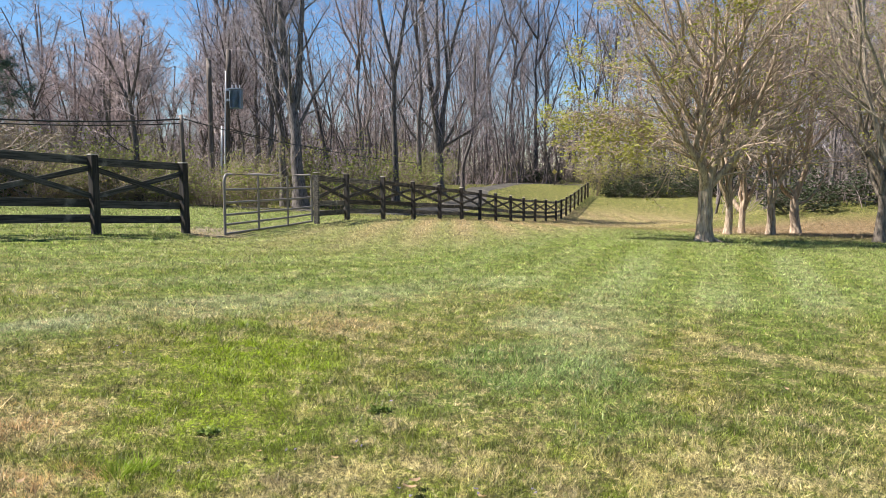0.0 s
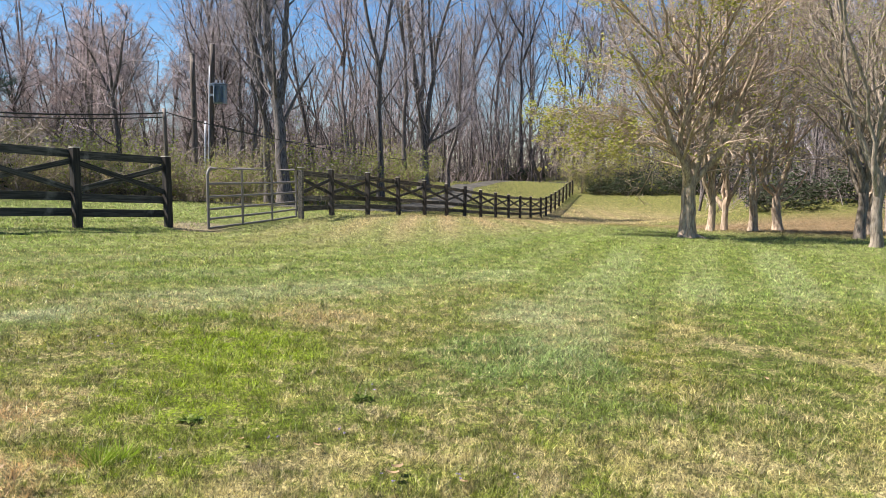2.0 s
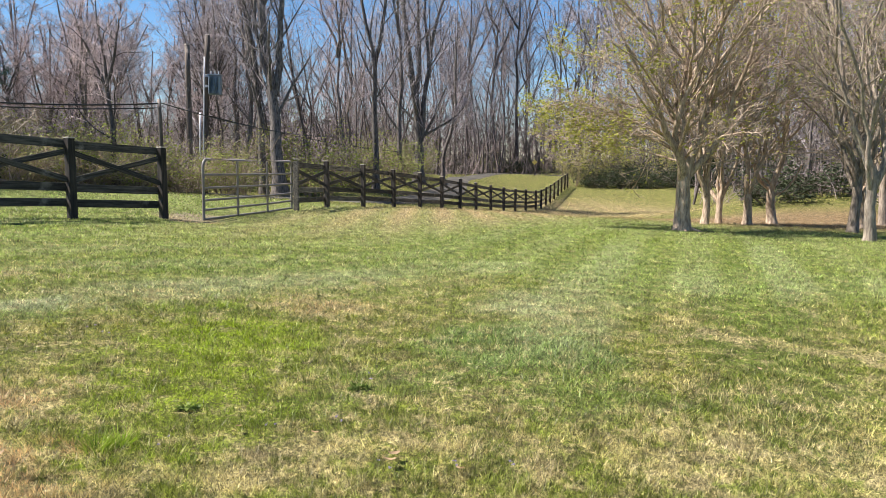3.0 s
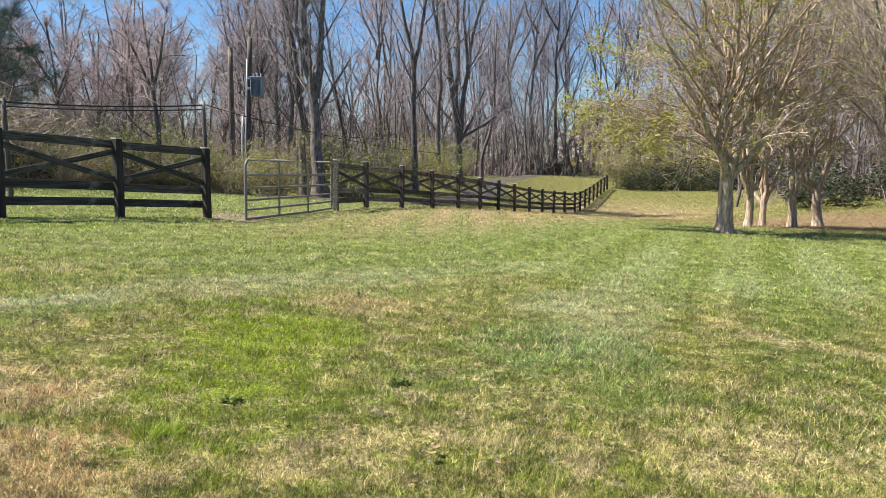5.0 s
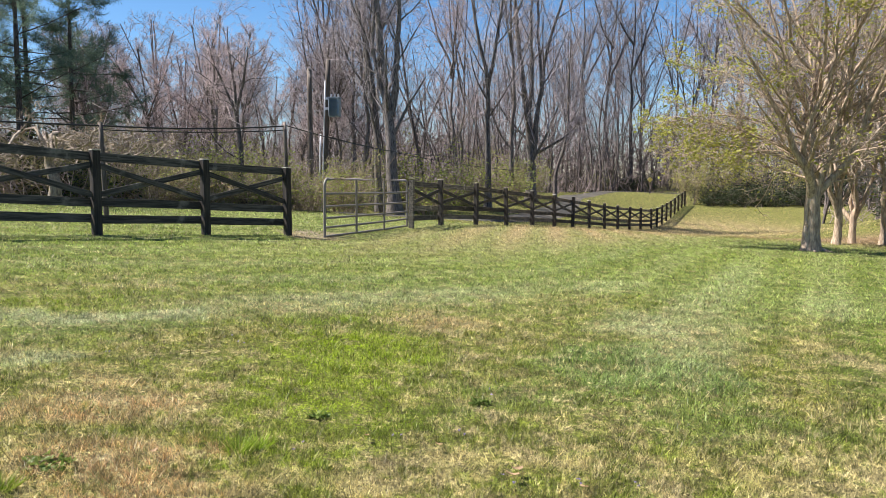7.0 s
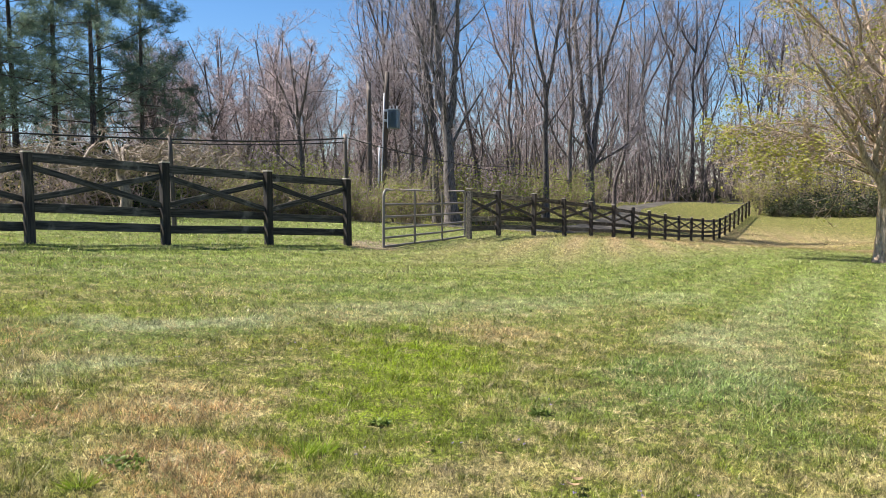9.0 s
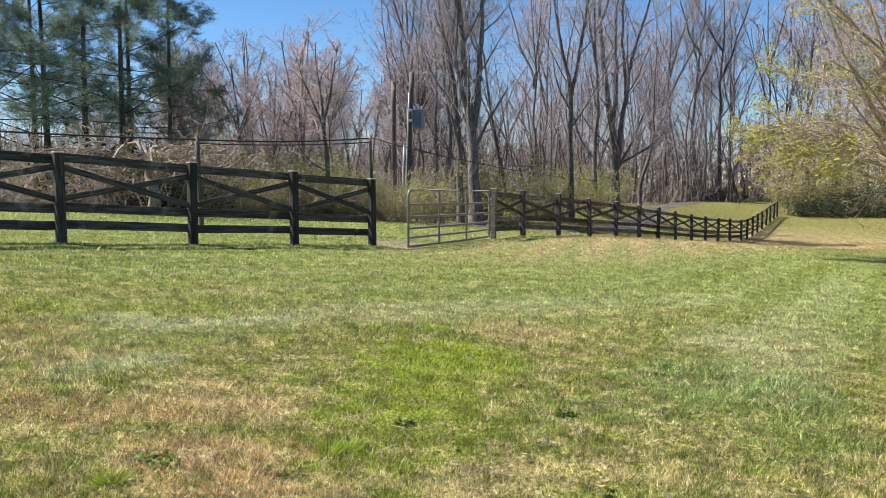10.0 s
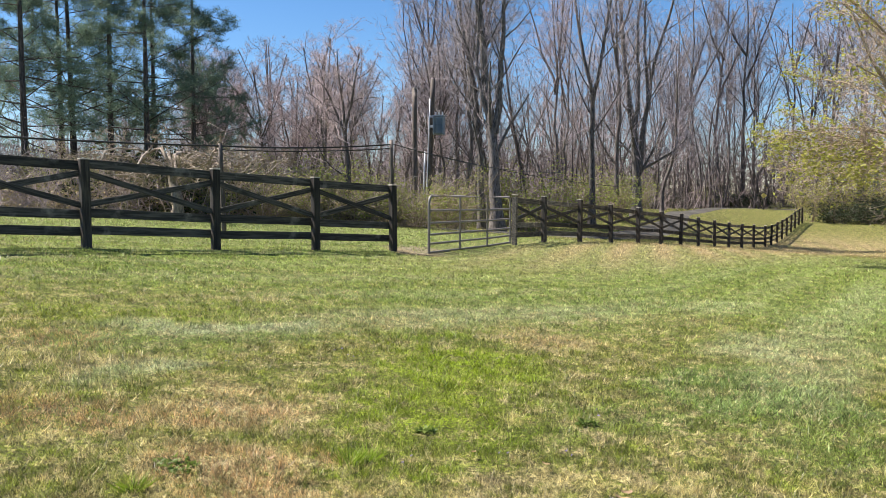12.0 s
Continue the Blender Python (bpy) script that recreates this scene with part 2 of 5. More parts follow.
def boards(name, dark, light, axis=0, vary=0.6):
    m = Nodes(name)
    vec = m.n("TexCoord").outputs["Object"]
    rnd = m.n("ObjectInfo").outputs["Random"]
    shift = m.n("VectorMath")
    m.t.links.new(vec, shift.inputs[0])
    m.t.links.new(rnd, shift.inputs[1])
    s = [30, 30, 30]
    s[axis] = 2.0
    grain = m.noise(m.stretch(shift.outputs[0], *s), 1.0, 5, 0.65)
    worn = m.noise(shift.outputs[0], 2.3, 4, 0.6)
    col = m.mix(m.ramp(grain, 0.35, 0.7), dark, light)
    col = m.mix(m.ramp(worn, 0.55, 0.75), col, [c * 1.9 + 0.01 for c in light])
    hue = m.n("HueSaturation", Color=col)
    m.put(hue.inputs["Value"], m.math("ADD", m.math("MULTIPLY", rnd, vary), 1.0 - vary / 2))
    m.bump(grain, 0.5, 0.006)
    return m.out(hue.outputs[0], 0.75, 0.3)


def metal(name, colour, rough=0.5, metallic=0.6):
    m = Nodes(name)
    vec = m.n("TexCoord").outputs["Object"]
    spots = m.noise(vec, 9, 5, 0.7)
    col = m.mix(m.ramp(spots, 0.45, 0.75), colour, [c * 0.65 for c in colour])
    m.bump(spots, 0.15, 0.002)
    return m.out(col, rough, 0.5, metallic)


GROUND = make_ground_material()
GRASS = make_grass_material()
BARK_GREY = bark("grey_bark", (0.05, 0.045, 0.042), (0.23, 0.205, 0.19))
BARK_TAN = bark("tan_bark", (0.20, 0.145, 0.105), (0.56, 0.43, 0.315), vary=0.15)
BARK_BROWN = bark("brown_bark", (0.15, 0.12, 0.096), (0.40, 0.33, 0.26))
BARK_FAR = bark("far_bark", (0.055, 0.046, 0.044), (0.16, 0.135, 0.128))
BARK_PINE = bark("pine_bark", (0.035, 0.03, 0.028), (0.11, 0.092, 0.082))
BARK_WOODS = bark("woods_bark", (0.06, 0.050, 0.047), (0.20, 0.17, 0.158), 0.3)
TWIG = leafy("twig", (0.24, 0.207, 0.212), (0.45, 0.40, 0.41), 0.0, 0.8)
# evergreen shrub stems, with the shade inside the shrub put into the colour
TWIG_SHADED = leafy("shaded_twig", (0.07, 0.055, 0.048), (0.15, 0.118, 0.105), 0.0, 0.8)
TWIG_RED = leafy("budding_twig", (0.31, 0.245, 0.245), (0.52, 0.425, 0.42), 0.15, 0.8)
TWIG_FAR = leafy("far_twig", (0.17, 0.138, 0.140), (0.33, 0.278, 0.283), 0.0, 0.8)
# brown twigs darkened in colour for the shadow they cast on each other
TWIG_DEEP_SHADE = leafy("shade_dark_undergrowth", (0.075, 0.058, 0.053), (0.20, 0.158, 0.147), 0.0, 0.8)
TWIG_BUD = leafy("budded_twig", (0.19, 0.142, 0.112), (0.43, 0.343, 0.27), 0.0, 0.8)
TWIG_STRAW = leafy("straw_twig", (0.22, 0.175, 0.135), (0.38, 0.315, 0.25), 0.0, 0.8)
TWIG_TAN = leafy("tan_twig", (0.165, 0.125, 0.09), (0.33, 0.26, 0.185), 0.0, 0.8)
LEAF_YELLOW = leafy("young_leaf", (0.34, 0.35, 0.06), (0.49, 0.465, 0.125), 0.5)
LEAF_PALE = leafy("pale_leaf", (0.24, 0.24, 0.08), (0.38, 0.36, 0.15), 0.35)
LEAF_GREEN = leafy("spring_leaf", (0.19, 0.24, 0.045), (0.35, 0.37, 0.10), 0.4)
LEAF_DARK = leafy("evergreen_leaf", (0.020, 0.033, 0.013), (0.052, 0.066, 0.028), 0.15, 0.65)
LEAF_DRY = leafy("dry_leaf", (0.33, 0.26, 0.12), (0.48, 0.38, 0.20), 0.25)
NEEDLE = leafy("pine_needle", (0.08, 0.13, 0.10), (0.185, 0.25, 0.165), 0.3)
FENCE_BOARD = boards("dark_fence_board", (0.024, 0.021, 0.019), (0.098, 0.087, 0.076), 0)
FENCE_GREY = boards("weathered_fence_board", (0.045, 0.039, 0.033), (0.20, 0.172, 0.138), 0, 1.3)
FENCE_POST = boards("dark_fence_post", (0.020, 0.016, 0.014), (0.070, 0.058, 0.048), 2)
END_GRAIN = boards("pale_end_grain", (0.35, 0.30, 0.24), (0.55, 0.50, 0.43), 2)
GATE_STEEL = metal("weathered_gate_paint", (0.19, 0.165, 0.145), 0.5, 0.0)
GALVANISED = metal("galvanised_conduit", (0.50, 0.52, 0.56), 0.55, 0.2)
BOX_PAINT = metal("blue_grey_paint", (0.23, 0.29, 0.35), 0.5, 0.1)
POLE_WOOD = boards("pole_wood", (0.055, 0.045, 0.038), (0.15, 0.12, 0.10), 2)
CABLE = metal("black_cable", (0.02, 0.02, 0.022), 0.6, 0.0)
SIGN_YELLOW = metal("yellow_sign_face", (0.78, 0.60, 0.16), 0.5, 0.0)


def road_material():
    m = Nodes("asphalt")
    vec = m.n("TexCoord").outputs["Object"]
    grit = m.noise(vec, 60, 3, 0.7)
    worn = m.noise(vec, 0.7, 4)
    col = m.mix(m.ramp(worn, 0.35, 0.7), (0.085, 0.078, 0.068), (0.135, 0.124, 0.105))
    m.bump(grit, 0.4, 0.01)
    return m.out(col, 1.0, 0.08)


ASPHALT = road_material()

# ---- meshes ----


def from_arrays(name, verts, faces, material, smooth=True):
    """A mesh from an array of points and a list of face arrays (each n x 3 or n x 4)."""
    me = bpy.data.meshes.new(name)
    verts = np.asarray(verts, np.float32)
    faces = [f for f in faces if len(f)]
    me.vertices.add(len(verts))
    me.vertices.foreach_set("co", verts.ravel())
    loops = np.concatenate([f.ravel() for f in faces]).astype(np.int32)
    sizes = np.concatenate([np.full(len(f), f.shape[1]) for f in faces])
    starts = np.concatenate([[0], np.cumsum(sizes)[:-1]]).astype(np.int32)
    me.loops.add(len(loops))
    me.loops.foreach_set("vertex_index", loops)
    me.polygons.add(len(sizes))
    me.polygons.foreach_set("loop_start", starts)
    me.update(calc_edges=True)
    if smooth:
        me.polygons.foreach_set("use_smooth", np.ones(len(sizes), bool))
    me.materials.append(material)
    me.validate()
    return me


def link_part(name, me, parent, label=""):
    ob = new(name, me)
    ob.parent = parent
    return tagged(ob, label)


def part(name, bm, material, parent, label=""):
    me = bpy.data.meshes.new(name)
    bm.to_mesh(me)
    bm.free()
    me.materials.append(material)
    return link_part(name, me, parent, label)


def box(bm, size, m, bevel=0.006):
    made = bmesh.ops.create_cube(bm, size=1.0, matrix=m @ Matrix.Diagonal((*size, 1)))
    if bevel:
        edges = {e for v in made["verts"] for e in v.link_edges}
        bmesh.ops.bevel(bm, geom=list(edges), offset=bevel, segments=1, affect="EDGES")


def box_mesh(name, size, material, bevel=0.006):
    bm = bmesh.new()
    box(bm, size, Matrix.Identity(4), bevel)
    me = bpy.data.meshes.new(name)
    bm.to_mesh(me)
    bm.free()
    me.materials.append(material)
    return me


def tube_arrays(P, R, sides):
    """Tapered tubes along many polylines at once: P is m x k x 3, R is m x k."""
    m, k, _ = P.shape
    T = np.gradient(P, axis=1)
    T /= np.linalg.norm(T, axis=2, keepdims=True) + 1e-9
    ref = np.where(np.abs(T[:, :1, 2:3]) > 0.9, np.array([[[1.0, 0, 0]]]), np.array([[[0, 0, 1.0]]]))
    U = np.cross(T, np.broadcast_to(ref, T.shape))
    U /= np.linalg.norm(U, axis=2, keepdims=True) + 1e-9
    W = np.cross(T, U)
    a = np.arange(sides) * 2 * np.pi / sides
    ring = U[:, :, None] * np.cos(a)[:, None] + W[:, :, None] * np.sin(a)[:, None]
    V = P[:, :, None] + ring * R[:, :, None, None]
    idx = np.arange(m * k * sides).reshape(m, k, sides)
    nxt = np.roll(idx, -1, axis=2)
    F = np.stack([idx[:, :-1], nxt[:, :-1], nxt[:, 1:], idx[:, 1:]], axis=-1).reshape(-1, 4)
    return V.reshape(-1, 3), F


def cone_arrays(A, B, r):
    """Thin three-sided twigs from points A to points B."""
    d = B - A
    d /= np.linalg.norm(d, axis=1, keepdims=True) + 1e-9
    ref = np.where(np.abs(d[:, 2:3]) > 0.9, np.array([[1.0, 0, 0]]), np.array([[0, 0, 1.0]]))
    U = np.cross(d, ref)
    U /= np.linalg.norm(U, axis=1, keepdims=True) + 1e-9
    W = np.cross(d, U)
    base = [A + (U * math.cos(q) + W * math.sin(q)) * r[:, None] for q in (0, 2.094, 4.189)]
    V = np.stack([*base, B], axis=1).reshape(-1, 3)
    i = np.arange(len(A))[:, None] * 4
    F = np.concatenate([i + np.array([[0, 1, 3]]), i + np.array([[1, 2, 3]]), i + np.array([[2, 0, 3]])])
    return V, F


def sliver_arrays(rng, A, B, r):
    """The very finest twig ends, one thin triangle each."""
    side = np.cross(B - A, rng.normal(size=A.shape))
    side *= r[:, None] / (np.linalg.norm(side, axis=1, keepdims=True) + 1e-9)
    V = np.stack([A - side, A + side, B], axis=1).reshape(-1, 3)
    return V, np.arange(len(V)).reshape(-1, 3)


def leaf_arrays(rng, C, size, flat=0.3):
    """Small folded leaves (two triangles each) round the points C."""
    n = len(C)
    u = rng.normal(size=(n, 3))
    u[:, 2] *= flat
    u /= np.linalg.norm(u, axis=1, keepdims=True)
    v = np.cross(u, rng.normal(size=(n, 3)))
    v /= np.linalg.norm(v, axis=1, keepdims=True) + 1e-9
    s = (size * rng.uniform(0.6, 1.4, n))[:, None]
    lift = np.cross(u, v) * s * 0.15
    V = np.stack([C, C + u * s * 0.5 + v * s * 0.3 + lift, C + u * s, C + u * s * 0.5 - v * s * 0.3 + lift], axis=1).reshape(-1, 3)
    i = np.arange(n)[:, None] * 4
    return V, np.concatenate([i + np.array([[0, 1, 2]]), i + np.array([[0, 2, 3]])])


def merge(pieces):
    verts, faces, at = [], [], 0
    for V, F in pieces:
        verts.append(V)
        faces.append(F + at)
        at += len(V)
    return np.concatenate(verts), faces


def polyline(points, k):
    """k points evenly along a smooth curve through the given ones."""
    P = np.array(points, float)
    s = np.linspace(0, len(P) - 1, k)
    i = np.clip(s.astype(int), 0, len(P) - 2)
    f = (s - i)[:, None]
    ext = np.vstack([2 * P[0] - P[1], P, 2 * P[-1] - P[-2]])
    a, b, c, d = ext[i], ext[i + 1], ext[i + 2], ext[i + 3]
    return 0.5 * (2 * b + (c - a) * f + (2 * a - 5 * b + 4 * c - d) * f ** 2 + (3 * b - a - 3 * c + d) * f ** 3)


def sprout(rng, P, R, n, k, tmin=0.3, angle=40, length=0.5, thin=0.5, up=0.15, wander=0.12, tmax=1.0, short=0.5, min_len=0.0):
    """Children of many branches at once: n on each, of k points."""
    m, kp, _ = P.shape
    t = tmin + (tmax - tmin) * (np.arange(n)[None] + rng.uniform(0, 1, (m, n))) / n
    s = t * (kp - 1)
    i = np.clip(s.astype(int), 0, kp - 2)
    f = (s - i)[..., None]
    row = np.arange(m)[:, None]
    at = P[row, i] * (1 - f) + P[row, i + 1] * f
    tan = P[row, i + 1] - P[row, i]
    tan /= np.linalg.norm(tan, axis=2, keepdims=True) + 1e-9
    rad = R[row, i] * (1 - f[..., 0]) + R[row, i + 1] * f[..., 0]
    plen = np.linalg.norm(np.diff(P, axis=1), axis=2).sum(1)[:, None]
    az = rng.uniform(0, 6.28, (m, 1)) + np.arange(n)[None] * 2.4 + rng.normal(0, 0.4, (m, n))
    ref = np.where(np.abs(tan[..., 2:3]) > 0.9, np.array([1.0, 0, 0]), np.array([0, 0, 1.0]))
    U = np.cross(tan, ref)
    U /= np.linalg.norm(U, axis=2, keepdims=True) + 1e-9
    W = np.cross(tan, U)
    ang = np.radians(angle) * rng.uniform(0.65, 1.35, (m, n))[..., None]
    d = tan * np.cos(ang) + (U * np.cos(az)[..., None] + W * np.sin(az)[..., None]) * np.sin(ang)
    L = np.maximum(plen * length * (1 - short * (t - tmin) / (tmax - tmin + 1e-6)) * rng.uniform(0.65, 1.25, (m, n)), min_len)
    r0 = rad * thin * rng.uniform(0.75, 1.1, (m, n))
    out = np.empty((m, n, k, 3))
    out[:, :, 0] = at
    for j in range(1, k):
        d = d + np.array([0, 0, up]) + rng.normal(0, wander, d.shape)
        d /= np.linalg.norm(d, axis=2, keepdims=True)
        out[:, :, j] = out[:, :, j - 1] + d * (L / (k - 1))[..., None]
    rr = r0[..., None] * np.linspace(1, 0.35, k)
    return out.reshape(-1, k, 3), rr.reshape(-1, k)


def stems_to_arrays(stems, k=12):
    """Each stem: a list of points, the radius at its foot and at its tip."""
    P = np.array([polyline(p, k) for p, _, _ in stems])
    R = np.array([a + (b - a) * np.linspace(0, 1, k) ** 0.8 for _, a, b in stems])
    return P, R


class TreeKind:
    """The meshes of one kind of tree: wood (trunk and limbs), twigs, and leaves if it has any."""

    def __init__(self, name, seed, stems, limbs=11, limb_len=0.40, limb_angle=38, limb_min=0.3, up=0.10, sub=7, fine=5, tips=4,
                 twig_r=0.008, wood=None, twig=None, leaf=None, leaves=0, leaf_size=0.1, bare_stems=0, wander=0.10, thin=0.42, leaf_where=None, tip_len=0.25, stubs=(),
                 near=False, bend=0.006):
        rng = np.random.default_rng(seed)
        P0, R0 = stems_to_arrays(stems)
        span = np.linalg.norm(P0[:, -1] - P0[:, 0], axis=1)[:, None, None]
        sway = np.cumsum(rng.normal(0, 1, P0[:, 1:].shape), axis=1) * span * bend
        sway[..., 2] = 0
        sway[:bare_stems] *= 0.5
        main = P0[0].copy()
        P0[:, 1:] += sway
        for i in range(1, len(P0)):
            for axis in (0, 1):
                P0[i, :, axis] += np.interp(P0[i, 0, 2], main[:, 2], P0[0, :, axis] - main[:, axis])
        if bare_stems:
            R0[0, -3:] *= (0.92, 0.75, 0.4)
        R0[0] *= 1 + 0.4 * np.exp(-P0[0, :, 2] / 0.22)
        P1, R1 = sprout(rng, P0[bare_stems:], R0[bare_stems:], limbs, 6, limb_min, limb_angle, limb_len, thin, up, wander)
        P2, R2 = sprout(rng, P1, R1, sub, 3, 0.15, 42, 0.48, 0.55, up * 0.8, wander * 1.2)
        P3, R3 = sprout(rng, P2, R2, fine, 3, 0.1, 40, 0.6, 0.6, up * 0.6, wander * 1.3)
        R1, R2, R3 = np.maximum(R1, twig_r * 1.5), np.maximum(R2, twig_r), np.maximum(R3, twig_r * 0.75)
        wood_pieces = [tube_arrays(P0, R0, 9 if near else 7), tube_arrays(P1, R1, 5 if near else 4)]
        if stubs:
            wood_pieces.append(tube_arrays(*stems_to_arrays(stubs), 6))
        V, F = merge(wood_pieces)
        self.wood = from_arrays(name + "_trunk", V, F, wood)
        if near:
            crown = [tube_arrays(P2, R2, 3), cone_arrays(P3[:, 0], P3[:, 2], R3[:, 0])]
        else:
            crown = [cone_arrays(P2[:, 0], P2[:, 2], R2[:, 0]), sliver_arrays(rng, P3[:, 0], P3[:, 2], R3[:, 0] * 1.3)]
        P4, R4 = sprout(rng, P3[:, ::2], R3[:, ::2], tips, 2, 0.1, 46, 0.75, 0.6, up * 0.5, 0.1, min_len=tip_len)
        crown.append(sliver_arrays(rng, P4[:, 0], P4[:, 1], np.maximum(R4[:, 0], twig_r * 0.7)))
        V, F = merge(crown)
        self.crown = from_arrays(name + "_crown", V, F, twig, smooth=False)
        self.leaves = None
        if leaves:
            pts = P4[:, 1]
            if leaf_where is not None:
                pts = pts[leaf_where(pts)]
            C = pts[rng.integers(0, len(pts), leaves)] + rng.normal(0, leaf_size * 0.9, (leaves, 3))
            V, F = leaf_arrays(rng, C, leaf_size)
            self.leaves = from_arrays(name + "_leaves", V, [F], leaf, smooth=False)

    def plant(self, name, x, y, turn, size, label, group, sink=0.08, leaf_label="young yellow-green leaves"):
        top = new(name)
        top.matrix_world = pose(x, y, ground_z(x, y) - sink, 0, 0, turn) @ Matrix.Diagonal((size[0], size[0], size[1], 1))
        link_part("trunk", self.wood, top)
        crown = link_part("crown", self.crown, top)
        if self.leaves:
            link_part("foliage", self.leaves, crown, leaf_label)
        return tagged(top, label, "tree", group)


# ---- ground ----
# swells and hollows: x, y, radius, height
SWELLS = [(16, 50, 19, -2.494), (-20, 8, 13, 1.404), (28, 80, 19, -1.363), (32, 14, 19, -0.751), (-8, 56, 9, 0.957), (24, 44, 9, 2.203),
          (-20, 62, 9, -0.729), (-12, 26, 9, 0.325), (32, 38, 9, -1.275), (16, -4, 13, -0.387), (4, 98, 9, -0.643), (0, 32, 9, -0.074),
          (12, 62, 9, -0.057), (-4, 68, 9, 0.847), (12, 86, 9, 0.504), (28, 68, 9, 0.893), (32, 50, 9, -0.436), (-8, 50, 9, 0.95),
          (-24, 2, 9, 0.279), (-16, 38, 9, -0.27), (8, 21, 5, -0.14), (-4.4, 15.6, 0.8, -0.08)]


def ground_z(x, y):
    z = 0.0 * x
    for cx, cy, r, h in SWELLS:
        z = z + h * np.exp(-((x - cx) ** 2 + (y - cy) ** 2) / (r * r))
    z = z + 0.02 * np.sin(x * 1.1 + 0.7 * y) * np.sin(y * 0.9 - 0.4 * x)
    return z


def build_ground():
    near = np.arange(-60, 60.1, 0.8)
    out = np.array([65, 75, 90, 120, 170, 260, 420, 700, 1200, 2200])
    xs = np.concatenate([-out[::-1], near, out])
    ys = np.concatenate([-out[::-1] + 40, np.arange(-20, 110.1, 0.8), out + 50])
    ys = np.unique(ys)
    X, Y = np.meshgrid(xs, ys)
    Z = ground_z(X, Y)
    V = np.stack([X, Y, Z], axis=-1).reshape(-1, 3)
    idx = np.arange(len(V)).reshape(X.shape)
    F = np.stack([idx[:-1, :-1], idx[:-1, 1:], idx[1:, 1:], idx[1:, :-1]], axis=-1).reshape(-1, 4)
    ob = new("ground", from_arrays("ground", V, [F], GROUND))
    tagged(ob, "gently sloping lawn with green and straw-coloured patches", "ground", kind="structure")


build_ground()


def build_road():
    line = polyline([(-30, 29.0), (-12, 30.0), (-4, 33.5), (0, 44), (2.2, 58), (4.1, 73.5), (10.6, 90), (25, 100), (60, 112)], 90)
    d = np.gradient(line, axis=0)
    nrm = np.stack([-d[:, 1], d[:, 0]], 1) / np.linalg.norm(d, axis=1, keepdims=True)
    across = np.linspace(-1.25, 1.25, 7)
    P = line[:, None] + nrm[:, None] * across[None, :, None]
    Z = ground_z(P[..., 0], P[..., 1]) + 0.03 + 0.04 * (1 - (across / 1.25) ** 2)
    Z[:, 0] -= 0.15
    Z[:, -1] -= 0.15
    V = np.concatenate([P, Z[..., None]], axis=-1).reshape(-1, 3)
    idx = np.arange(len(V)).reshape(Z.shape)
    F = np.stack([idx[:-1, :-1], idx[:-1, 1:], idx[1:, 1:], idx[1:, :-1]], axis=-1).reshape(-1, 4)
    tagged(new("road", from_arrays("road", V, [F], ASPHALT)), "narrow worn grey asphalt lane between field and woods", "road", kind="structure")


build_road()


def build_grass():
    rng = np.random.default_rng(3)
    tufts, each = 96000, 6
    r = 2.7 * np.exp(rng.uniform(0, 1, tufts) ** 1.45 * math.log(70 / 2.7)) * rng.uniform(0.7, 1.05, tufts)
    a = np.radians(rng.uniform(-48, 35, tufts))
    x, y = r * np.sin(a), r * np.cos(a)
    grow = 0.5 + 0.5 * np.sin(x * 2.1 + np.sin(y * 1.7)) * np.sin(y * 2.3 + 1.3 * np.sin(x * 1.1))
    knot = np.clip(0.5 + 0.6 * np.sin(x * 13 + 2 * np.sin(y * 7)) * np.sin(y * 11 + 2 * np.sin(x * 5)), 0, 1)
    tall = rng.uniform(0.02, 0.042, tufts) * (0.4 + 0.5 * grow + 0.6 * knot) * (1 + r / 45)
    ring = 9000
    r2, a2 = 12 * rng.uniform(0, 1, ring) ** 0.7, rng.uniform(0, 2 * np.pi, ring)
    x, y = np.concatenate([x, r2 * np.sin(a2)]), np.concatenate([y, r2 * np.cos(a2)])
    r = np.concatenate([r, np.maximum(r2, 7.0)])
    tall = np.concatenate([tall, rng.uniform(0.03, 0.06, ring)])
    n = (tufts + ring) * each
    x, y, r, tall = (np.repeat(k, each) for k in (x, y, r, tall))
    out = rng.normal(0, 1, (n, 2))
    x, y = x + out[:, 0] * 0.0035 * r, y + out[:, 1] * 0.0035 * r
    h = tall * rng.uniform(0.35, 1.15, n)
    w = 0.0016 + 0.00085 * r
    lean = out * h[:, None] * 0.5 + rng.normal(0, 0.55, (n, 2)) * h[:, None]
    t = rng.uniform(0, 6.28, n)
    ux, uy = np.cos(t) * w / 2, np.sin(t) * w / 2
    z = ground_z(x, y)
    A = np.stack([x - ux, y - uy, z - 0.006], 1)
    B = np.stack([x + ux, y + uy, z - 0.006], 1)
    C = np.stack([x + lean[:, 0], y + lean[:, 1], z + h], 1)
    V = np.stack([A, B, C], axis=1).reshape(-1, 3)
    F = np.arange(3 * n).reshape(-1, 3)
    ob = new("grass", from_arrays("grass", V, [F], GRASS, smooth=False))
    tagged(ob, "short mown grass mixed with dry straw blades", "grass", kind="stuff")


build_grass()

# ---- cross-buck board fence ----
POST_H = 1.40
POST_BODY = box_mesh("post_body", (0.135, 0.135, POST_H + 0.3), FENCE_POST, 0.008)
POST_PALE = box_mesh("hinge_post_body", (0.13, 0.13, POST_H + 0.2), FENCE_GREY, 0.008)
POST_TOP = box_mesh("post_top", (0.142, 0.142, 0.022), END_GRAIN, 0.004)


